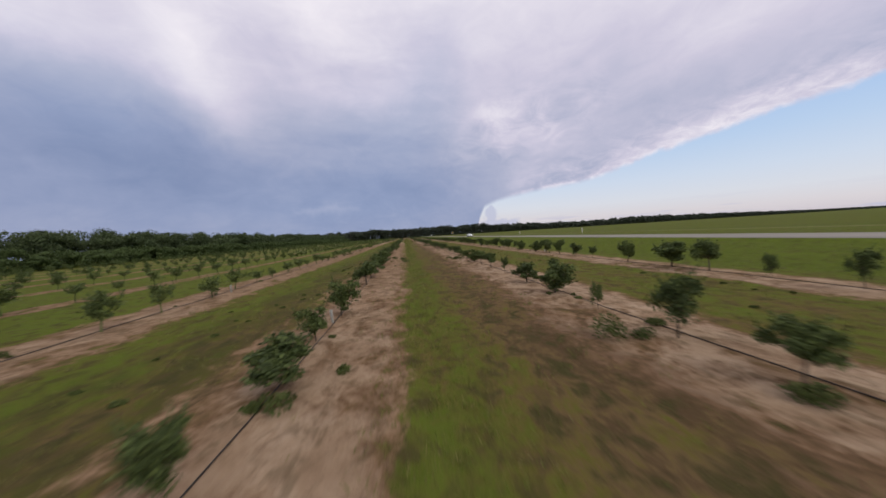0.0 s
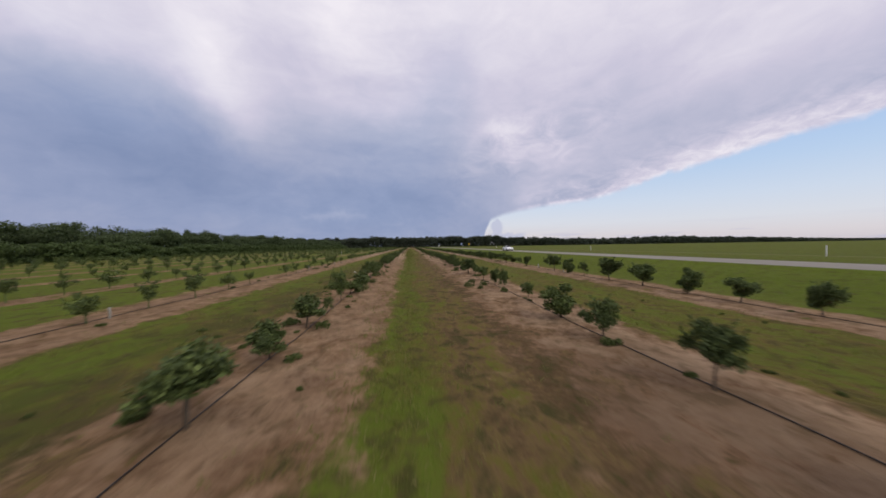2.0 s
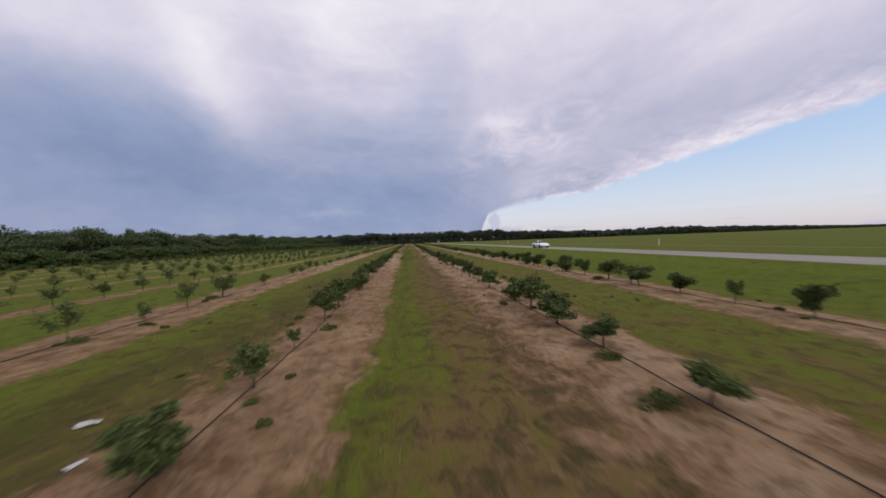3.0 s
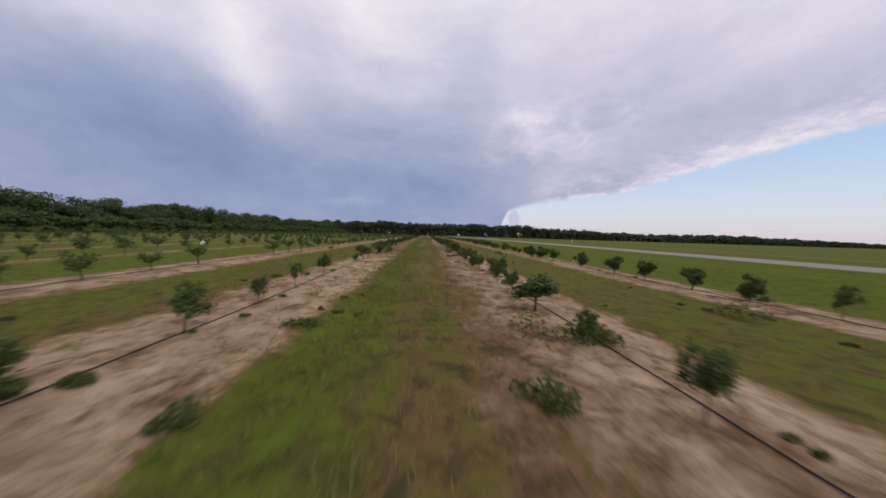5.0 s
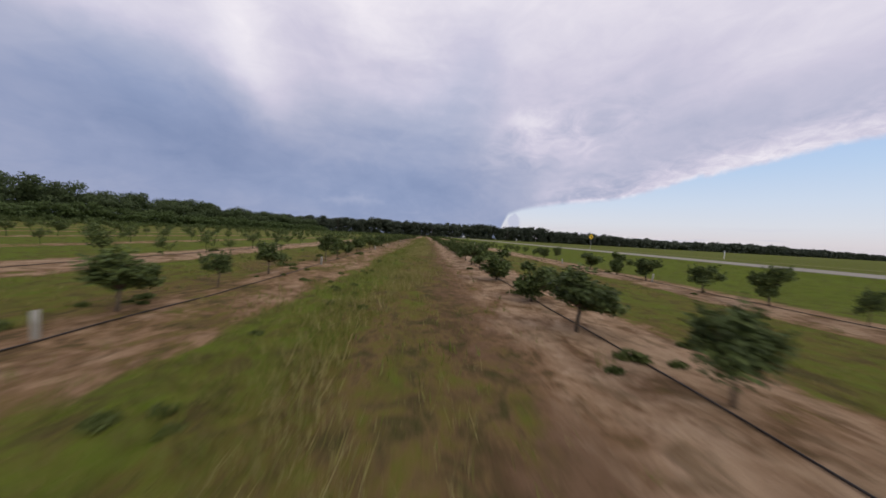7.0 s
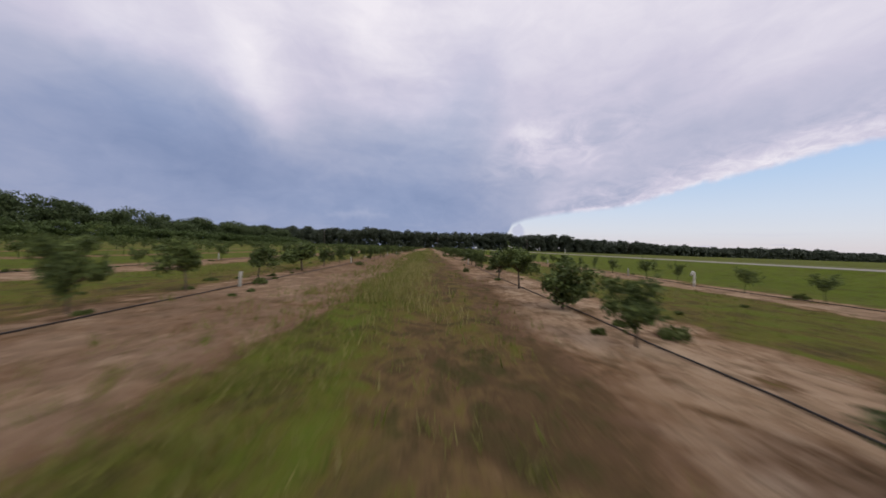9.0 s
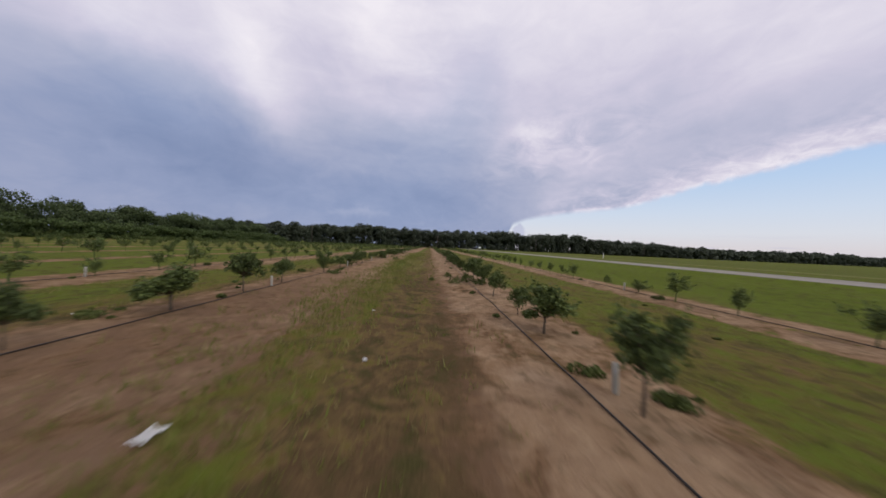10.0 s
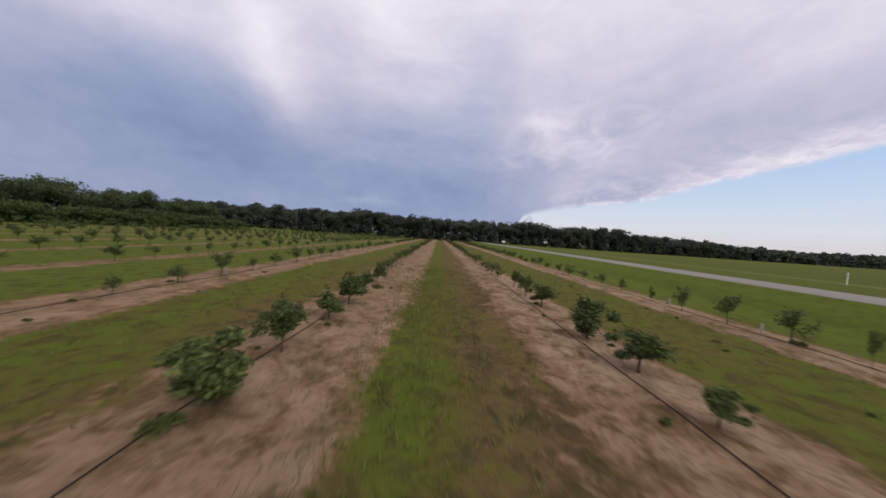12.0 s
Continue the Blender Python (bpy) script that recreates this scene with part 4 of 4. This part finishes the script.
for k in range(9000):
    yy, side = rng.uniform(0, 300), rng.choice((-5.3, -8.7, 5.6, 9.3, -1.7, 1.9))
    xx = side + rng.gauss(0, 0.35)
    if noise.noise((xx * 0.7, yy * 0.25, 41)) > rng.uniform(-0.2, 0.4):
        turf.append((xx, yy, rng.uniform(0.06, 0.18), 6, 0.14))
blades("grass", "short green and dry grass in the mown alleys", turf, GRASS_BLADES, 8, 0.045)
blades("dry_grass", "tall pale straw-coloured grass stalks in the alley", straw, STRAW, 9, 0.02)

weed_v, weed_f = [], []


def weed(x0, y0, size, rise=0.6):
    """A low mound of soft leaves, as wide as size."""
    for clump in range(rng.randint(3, 5)):
        xx, yy = x0 + rng.gauss(0, size * 0.24), y0 + rng.gauss(0, size * 0.24)
        r, h = size * rng.uniform(0.24, 0.42), size * rise * rng.uniform(0.5, 0.9)
        z = ground_height(xx, yy)
        for _ in range(int(16 + 380 * r)):
            a, d = rng.uniform(0, 6.28), r * math.sqrt(rng.random())
            top = h * (0.25 + 0.75 * math.sqrt(max(0.0, 1 - (d / r) ** 2)))
            leaf(rng, weed_v, weed_f, (xx + math.cos(a) * d, yy + math.sin(a) * d, z + max(0.012, top * rng.uniform(0.25, 1.15))), rng.uniform(0.04, 0.095), -0.5)


for x0, y0, size in [(-2.8, 5.3, 0.3), (-1.7, 26.8, 0.6), (-2.8, 31.7, 0.6), (-1.9, 30.1, 0.5), (-3.3, 62.4, 0.8), (-3.3, 69.5, 0.8), (-3.2, 65.1, 0.6), (-1.8, 117.5, 0.4), (-2.9, 144.3, 0.8), (-3.1, 146.4, 0.7), (-3.4, 150.6, 0.8), (-3.1, 143.6, 0.2), (-4.0, 143.6, 0.4), (-9.5, 147.6, 0.6), (-2.8, 227.0, 0.5), (-3.1, 249.2, 0.5), (-3.9, 255.1, 0.6), (-2.2, 269.1, 0.5), (-2.2, 268.2, 0.5), (-3.9, 268.1, 0.7)]:
    weed(x0, y0, size)
for x0, y0, size in [(2.3, 5.7, 0.9), (3.0, 5.4, 0.4), (3.1, 2.9, 0.4), (2.4, 27.4, 0.5), (2.8, 26.0, 0.8), (2.6, 26.3, 0.4), (2.7, 64.1, 0.4), (3.1, 62.4, 0.5), (2.7, 61.3, 0.3), (3.5, 60.1, 0.4), (2.3, 62.4, 0.6), (2.7, 119.8, 1.0), (3.8, 119.7, 0.6), (8.5, 121.9, 1.0), (1.9, 117.9, 0.6), (3.0, 145.2, 1.0), (4.9, 142.8, 0.9), (3.2, 141.5, 0.3), (2.6, 140.9, 0.3), (8.2, 145.3, 0.7), (2.9, 140.5, 0.3), (4.3, 225.0, 0.3), (2.7, 224.9, 0.4), (9.4, 231.0, 0.5), (4.0, 228.8, 0.5), (3.4, 247.4, 0.8), (3.9, 249.6, 0.6), (3.9, 246.9, 0.6), (2.9, 250.1, 0.5), (4.8, 273.2, 1.1)]:
    weed(x0, y0, size)
for k in range(520):
    y0 = rng.uniform(0, 300)
    x0 = rng.choice((-3.8, 3.8, 3.8, -3.8, 11.0, -10.6, -5.0, -4.7)) + rng.gauss(0.1, 0.6)
    weed(x0, y0, rng.uniform(0.18, 0.5) if rng.random() < 0.4 else rng.uniform(0.08, 0.2), 0.45)
# leafy growth along the green side of the alley and the overgrown stretch of the beds
for k in range(160):
    y0 = rng.uniform(112, 186)
    x0 = rng.gauss(-1.3, 0.45) if rng.random() < 0.6 else rng.uniform(-9.5, -4.2)
    if noise.noise((x0 * 0.7, y0 * 0.3, 2)) > rng.uniform(-0.6, 0.4):
        weed(x0, y0, rng.uniform(0.08, 0.22), 0.35)
for k in range(260):
    y0, x0 = rng.uniform(0, 112), rng.gauss(-6.0, 1.1)
    if noise.noise((x0 * 0.7, y0 * 0.3, 6)) > rng.uniform(-0.2, 0.4):
        weed(x0, y0, rng.uniform(0.08, 0.22), 0.35)
# coarse growth in the grass strip between the rows beside the road
for k in range(320):
    y0, x0 = rng.uniform(0, 295), rng.uniform(5.0, 9.6)
    if noise.noise((x0 * 0.6, y0 * 0.22, 12)) > rng.uniform(-0.3, 0.4):
        weed(x0, y0, rng.uniform(0.07, 0.18), 0.4)
weeds = raw("weeds", weed_v, weed_f, WEED)
tagged(weeds, "low green weeds scattered over the sandy beds", "weeds", kind="stuff")


# ---- white tree guards ----
def guard_mesh():
    """A white plastic sleeve, open at the top, slit down one side."""
    bm = bmesh.new()
    sides, R0, R1_ = 14, 0.034, 0.030
    levels = [(-0.04, R0, R1_), (0.18, R0 * 1.02, R1_), (0.36, R0 * 1.05, R1_ * 1.06)]
    rings = [[[bm.verts.new((math.cos(a) * r, math.sin(a) * r, z)) for a in (0.12 + (math.tau - 0.24) * k / sides for k in range(sides + 1))] for r in (ro, ri)] for z, ro, ri in levels]
    for (o0, i0), (o1, i1) in zip(rings, rings[1:]):
        for k in range(sides):
            bm.faces.new((o0[k], o0[k + 1], o1[k + 1], o1[k]))
            bm.faces.new((i0[k + 1], i0[k], i1[k], i1[k + 1]))
        for k in (0, sides):
            bm.faces.new((o0[k], o1[k], i1[k], i0[k]))
    o, i = rings[-1]
    for k in range(sides):
        bm.faces.new((o[k], o[k + 1], i[k + 1], i[k]))
    return bm


guard = tagged(part("tree_guard", guard_mesh(), PVC, smooth=True), "white plastic trunk guard standing in the sand", "tree guard", "white tree guards")
guard_at = {-3.8: (8.5, 134.2, 155.9, 160.6, 166.5, 175.8, 217.9, 228.9, 244.1, 254.2, 262.7, 271.8), 3.8: (73.0, 155.7, 232.4, 236.8), 11.0: (68.9, 73.7, 135.3, 156.9, 175.4, 289.1), -10.6: ()}
first = True
for rx, known in guard_at.items():
    places = list(known)
    yy = 4.0
    while yy < 310:
        yy += rng.uniform(8, 24)
        if all(abs(yy - q) > 4 for q in places) and (abs(rx) > 5 or 84 < yy < 108 or 180 < yy < 204 or yy > 288):
            places.append(yy)
    for yy in places:
        xx = rx + rng.uniform(-0.05, 0.3)
        m = pose(xx, yy, ground_height(xx, yy), rng.gauss(0, 3), rng.gauss(0, 3), rng.uniform(0, 360))
        if first:
            guard.matrix_basis, first = m, False
        else:
            copy_thing(guard, m)


# ---- standing things along the road ----
def post(x, y, height, label):
    """A white marker post with a bevelled foot and a cap."""
    thing = tagged(new("marker_post"), label, "post", "white marker posts")
    thing.matrix_basis = pose(x, y, 0.5)
    bm = bmesh.new()
    box(bm, (-0.06, -0.05, -0.3), (0.06, 0.05, height), 0.012)
    part("shaft", bm, WHITE_PIPE, thing)
    bm = bmesh.new()
    box(bm, (-0.075, -0.065, height + 0.002), (0.075, 0.065, height + 0.04), 0.01)
    part("cap", bm, WHITE_PIPE, thing)
    return thing


for px, py, ph in ((45, 75, 1.2), (45, 119, 1.2), (45, 307, 1.3), (45.4, 205, 1.2)):
    post(px, py, ph, "white marker post in the grass beyond the road")


def warning_sign(x, y):
    """A yellow diamond on a steel post, with a dark figureless mark."""
    thing = tagged(new("road_sign"), "yellow diamond warning sign on a steel post", "road sign")
    thing.matrix_basis = pose(x, y, 0.48, 0, 0, 4)
    bm = bmesh.new()
    ring_tube(bm, [(0, 0.03, -0.4), (0, 0.03, 2.9)], [0.035, 0.035], 8)
    part("post", bm, GALV, thing)
    bm = bmesh.new()
    a = 0.53
    m = Matrix.Translation((0, -0.02, 2.55)) @ Matrix.Rotation(radians(45), 4, "Y") @ Matrix.Diagonal((a * 1.414, 0.012, a * 1.414, 1))
    vs = bmesh.ops.create_cube(bm, size=1, matrix=m)["verts"]
    bmesh.ops.bevel(bm, geom=[e for e in bm.edges if abs((e.verts[0].co - e.verts[1].co).normalized().y) > 0.9], offset=0.06, segments=3, affect="EDGES")
    part("plate", bm, YELLOW, thing)
    bm = bmesh.new()
    box(bm, (-0.05, -0.036, 2.30), (0.05, -0.030, 2.66), 0.0)
    box(bm, (-0.17, -0.036, 2.60), (0.17, -0.030, 2.72), 0.0)
    part("mark", bm, BLACK, thing)
    return thing


warning_sign(33.2, 220.0)


def utility_pole(x, y, height, turn):
    """A wooden pole with a crossarm and insulators."""
    thing = tagged(new("utility_pole"), "weathered wooden utility pole before the wood", "utility pole", "utility poles")
    thing.matrix_basis = pose(x, y, 0, 0, 0, turn)
    bm = bmesh.new()
    ring_tube(bm, [(0, 0, -0.5), (0.02, 0, height * 0.5), (0, 0, height)], [0.19, 0.16, 0.12], 8)
    part("pole", bm, POLE_WOOD, thing, smooth=True)
    bm = bmesh.new()
    box(bm, (-1.1, -0.2, height - 0.8), (1.1, -0.1, height - 0.65), 0.01)
    part("crossarm", bm, POLE_WOOD, thing)
    for k in (-1.0, -0.45, 0.45, 1.0):
        bm = bmesh.new()
        ring_tube(bm, [(k, -0.15, height - 0.65), (k, -0.15, height - 0.56), (k, -0.15, height - 0.48)], [0.03, 0.055, 0.03], 8)
        part("insulator", bm, GALV, thing)
    return thing


for px, py, ph in ((7, 462, 9.5), (84, 466, 10.5), (196, 500, 10.5), (-78, 440, 12.0)):
    utility_pole(px, py, ph, 15)


# ---- hooked vent pipe of the irrigation line ----
def vent_pipe(x, y):
    thing = tagged(new("vent_pipe"), "white hooked irrigation vent pipe beside the tree row", "pipe")
    thing.matrix_basis = pose(x, y, ground_height(x, y), 0, 0, 200)
    bm = bmesh.new()
    pts = [(0, 0, -0.1), (0, 0, 0.45)] + [(0.09 - 0.09 * math.cos(a), 0, 0.45 + 0.09 * math.sin(a)) for a in (0.5, 1.0, 1.57, 2.2, 2.8)] + [(0.18, 0, 0.40)]
    ring_tube(bm, pts, [0.03] * len(pts), 10)
    part("pipe", bm, WHITE_PIPE, thing, smooth=True)
    bm = bmesh.new()
    ring_tube(bm, [(0, 0, 0.10), (0, 0, 0.11), (0, 0, 0.17), (0, 0, 0.18)], [0.03, 0.04, 0.04, 0.03], 10)
    part("coupling", bm, WHITE_PIPE, thing, smooth=True)
    return thing


vent_pipe(10.8, 221.2)


# ---- litter ----
def scrap(x, y, size, seed):
    """A crumpled piece of white plastic lying on the ground."""
    rng = random.Random(seed)
    bm = bmesh.new()
    k = 6
    grid = [[bm.verts.new(((i / k - 0.5) * size * (1 + 0.25 * rng.random()), (j / k - 0.5) * size * 0.6 * (1 + 0.3 * rng.random()), rng.uniform(0.0, 0.13) * size + 0.006)) for i in range(k + 1)] for j in range(k + 1)]
    for j in range(k):
        for i in range(k):
            bm.faces.new((grid[j][i], grid[j][i + 1], grid[j + 1][i + 1], grid[j + 1][i]))
    bmesh.ops.solidify(bm, geom=bm.faces[:], thickness=0.004)
    ob = part("plastic_scrap", bm, LITTER)
    ob.matrix_basis = pose(x, y, ground_height(x, y) + 0.012, 0, 0, rng.uniform(0, 180))
    return tagged(ob, "crumpled white plastic scrap lying on the ground", "litter", "plastic scraps")


for i, (px, py, size) in enumerate(((-0.5, 235.9, 0.21), (-5.2, 239.7, 0.20), (0.4, 241.0, 0.09), (0.9, 237.7, 0.09), (-5.7, 73.7, 0.24), (-4.9, 72.7, 0.15), (-0.5, 38.9, 0.09))):
    scrap(px, py, size, 40 + i)


# ---- white sack ----
def sack(x, y):
    """A full white woven sack slumped on the ground, with a gathered neck."""
    bm = bmesh.new()
    bmesh.ops.create_icosphere(bm, subdivisions=4, radius=0.5)
    for v in bm.verts:
        c = v.co
        bulge = 1 + 0.14 * noise.noise((c.x * 3, c.y * 3, c.z * 3 + 7)) + 0.05 * noise.noise((c.x * 9, c.y * 9, c.z * 9))
        neck = max(0.0, c.z - 0.28) / 0.22
        c.x, c.y, c.z = c.x * bulge * (1 - 0.75 * neck) + 0.1 * neck, c.y * 0.75 * bulge * (1 - 0.75 * neck), max(c.z * bulge, -0.30) * 0.95 + 0.14 * neck
    ob = part("sack", bm, LITTER, smooth=True)
    ob.matrix_basis = pose(x, y, 0.15, 0, 0, 25) @ Matrix.Diagonal((0.55, 0.55, 0.55, 1))
    return tagged(ob, "slumped white woven sack lying in the grass", "sack")


sack(-23.3, 148.4)


# ---- car on the road ----
def sedan(x, y, turn, label, paint):
    """A white two-door saloon of the nineties; built nose to +y, then turned."""
    car = tagged(new("car"), label, "car")
    car.matrix_basis = pose(x, y, ROAD_Z + (0.11 if x < 30 else -0.02), 0, 0, turn) @ Matrix.Diagonal((1, 0.95, 1, 1))
    # stations along the body: y, half width, sill height, belt height
    stations = [(-2.34, 0.72, 0.38, 0.82), (-2.24, 0.82, 0.28, 0.94), (-1.70, 0.87, 0.23, 0.98), (-0.8, 0.89, 0.21, 0.95), (0.3, 0.89, 0.21, 0.92), (1.1, 0.88, 0.23, 0.88), (1.8, 0.86, 0.25, 0.81), (2.20, 0.80, 0.28, 0.72), (2.36, 0.68, 0.34, 0.62)]
    bm = bmesh.new()
    rings = []
    for sy, w, lo, hi in stations:
        prof = [(-w * 0.82, lo), (-w, lo + 0.10), (-w * 1.01, (lo + hi) / 2 + 0.05), (-w * 0.95, hi - 0.05), (-w * 0.80, hi), (0, hi + 0.025), (w * 0.80, hi), (w * 0.95, hi - 0.05), (w * 1.01, (lo + hi) / 2 + 0.05), (w, lo + 0.10), (w * 0.82, lo)]
        rings.append([bm.verts.new((px, sy, pz)) for px, pz in prof])
    for r0, r1 in zip(rings, rings[1:]):
        for k in range(len(r0) - 1):
            bm.faces.new((r0[k], r0[k + 1], r1[k + 1], r1[k]))
        bm.faces.new((r0[-1], r0[0], r1[0], r1[-1]))
    bm.faces.new(rings[0])
    bm.faces.new(rings[-1][::-1])
    bmesh.ops.recalc_face_normals(bm, faces=bm.faces[:])
    part("body", bm, paint, car, smooth=True)
    # greenhouse: one smooth shell, panes laid 6 mm over it
    line_y, line_z = (-1.80, -1.45, -1.0, -0.4, 0.1, 0.45, 1.05), (0.95, 1.14, 1.32, 1.40, 1.38, 1.26, 0.88)

    def shell(y_, s_):
        """A point of the shell: along the car and round it, 0 to 1 from belt to belt."""
        top = float(np.interp(y_, line_y, line_z))
        belt = 0.90 - 0.03 * (y_ + 1.8) / 2.85
        a = math.pi * s_
        c, q = math.cos(a), math.sin(a)
        px = -0.78 * math.copysign(abs(c) ** 0.55, c) * (1 - 0.16 * q)
        return Vector((px, y_, belt - 0.04 + max(0.0, top - belt + 0.04) * q ** 0.6))

    def skin(name, mat, y0, y1, s0, s1, ky, ks, lift):
        bm = bmesh.new()
        grid = []
        for i in range(ky + 1):
            row = []
            for j in range(ks + 1):
                y_, s_ = y0 + (y1 - y0) * i / ky, s0 + (s1 - s0) * j / ks
                p = shell(y_, s_)
                nrm = (shell(y_ + 0.01, s_) - p).cross(shell(y_, min(1, s_ + 0.01)) - shell(y_, max(0, s_ - 0.01)))
                row.append(bm.verts.new(p - nrm.normalized() * lift if nrm.length else p))
            grid.append(row)
        for i in range(ky):
            for j in range(ks):
                bm.faces.new((grid[i][j], grid[i][j + 1], grid[i + 1][j + 1], grid[i + 1][j]))
        bmesh.ops.recalc_face_normals(bm, faces=bm.faces[:])
        return part(name, bm, mat, car, smooth=True)

    up = -0.008 if (shell(0.01, 0.5) - shell(0, 0.5)).cross(shell(0, 0.51) - shell(0, 0.49)).z > 0 else 0.008
    skin("cabin", paint, -1.80, 1.05, 0.0, 1.0, 20, 24, 0.0)
    skin("windscreen", CAR_GLASS, 0.22, 0.92, 0.20, 0.80, 6, 10, up)
    skin("rear_window", CAR_GLASS, -1.62, -1.08, 0.22, 0.78, 6, 10, up)
    for s0, s1 in ((0.035, 0.22), (0.78, 0.965)):
        skin("side_window", CAR_GLASS, -0.62, 0.42, s0, s1, 8, 5, up)
        skin("quarter_window", CAR_GLASS, -1.20, -0.68, s0, s1, 5, 5, up)
    for sx in (-1, 1):
        for wy in (-1.38, 1.36):
            bm = bmesh.new()
            ring_tube(bm, [(sx * 0.6, wy, 0.32), (sx * 0.905, wy, 0.32)], [0.365, 0.355], 24)
            part("wheel_arch", bm, BLACK, car, "dark wheel arch")
    for sx in (-1, 1):
        for wy in (-1.38, 1.36):
            wheel = new("wheel")
            wheel.parent = car
            wheel.matrix_basis = pose(sx * 0.825, wy, 0.30)
            bm = bmesh.new()
            prof = [(-0.10, 0.20), (-0.10, 0.28), (-0.07, 0.31), (0.07, 0.31), (0.10, 0.28), (0.10, 0.20)]
            rr = [[bm.verts.new((px, math.cos(a) * r, math.sin(a) * r)) for a in (math.tau * i / 24 for i in range(24))] for px, r in prof]
            for r0, r1 in zip(rr, rr[1:]):
                for i in range(24):
                    bm.faces.new((r0[i], r0[(i + 1) % 24], r1[(i + 1) % 24], r1[i]))
            part("tyre", bm, RUBBER, wheel, smooth=True)
            bm = bmesh.new()
            ring_tube(bm, [(-0.075, 0, 0), (0.075, 0, 0), (0.095, 0, 0)], [0.205, 0.205, 0.07], 20)
            part("rim", bm, ALLOY, wheel)
    for name, z0, z1, yy0, yy1 in (("front_bumper", 0.30, 0.40, 2.26, 2.37), ("rear_bumper", 0.40, 0.52, -2.36, -2.24)):
        bm = bmesh.new()
        box(bm, (-0.62, yy0, z0), (0.62, yy1, z1), 0.02)
        part(name, bm, BLACK, car, "dark bumper strip")
    for sx in (-1, 1):
        bm = bmesh.new()
        box(bm, (sx * 0.50 - 0.17, 2.22, 0.50), (sx * 0.50 + 0.17, 2.33, 0.58), 0.015)
        part("headlight", bm, LAMP_CLEAR, car)
        bm = bmesh.new()
        box(bm, (sx * 0.52 - 0.18, -2.345, 0.62), (sx * 0.52 + 0.18, -2.26, 0.76), 0.015)
        part("tail_light", bm, LAMP_RED, car)
        bm = bmesh.new()
        box(bm, (sx * 0.93 - 0.07, 0.62, 0.86), (sx * 0.93 + 0.07, 0.74, 0.97), 0.03)
        part("wing_mirror", bm, paint, car)
    return car


sedan(25.7, 126.5, 180, "white low two-door coupe car on the grey road", CAR_PAINT)
sedan(33.5, 452.0, 80, "dark car parked on the grass near the wood", plain("dark_car_paint", (0.02, 0.021, 0.024), 0.3, vary=0.05, bump=0.0))


# ---- far board sign ----
def board_sign(x, y):
    thing = tagged(new("board_sign"), "small white board sign on two posts before the wood", "sign")
    thing.matrix_basis = pose(x, y, 0.5, 0, 0, 8)
    for sx in (-0.7, 0.7):
        bm = bmesh.new()
        box(bm, (sx - 0.05, -0.05, -0.3), (sx + 0.05, 0.05, 2.0), 0.01)
        part("post", bm, POLE_WOOD, thing)
    bm = bmesh.new()
    box(bm, (-1.0, -0.09, 1.0), (1.0, -0.055, 2.1), 0.01)
    part("board", bm, LITTER, thing)
    return thing


board_sign(37.5, 450.0)
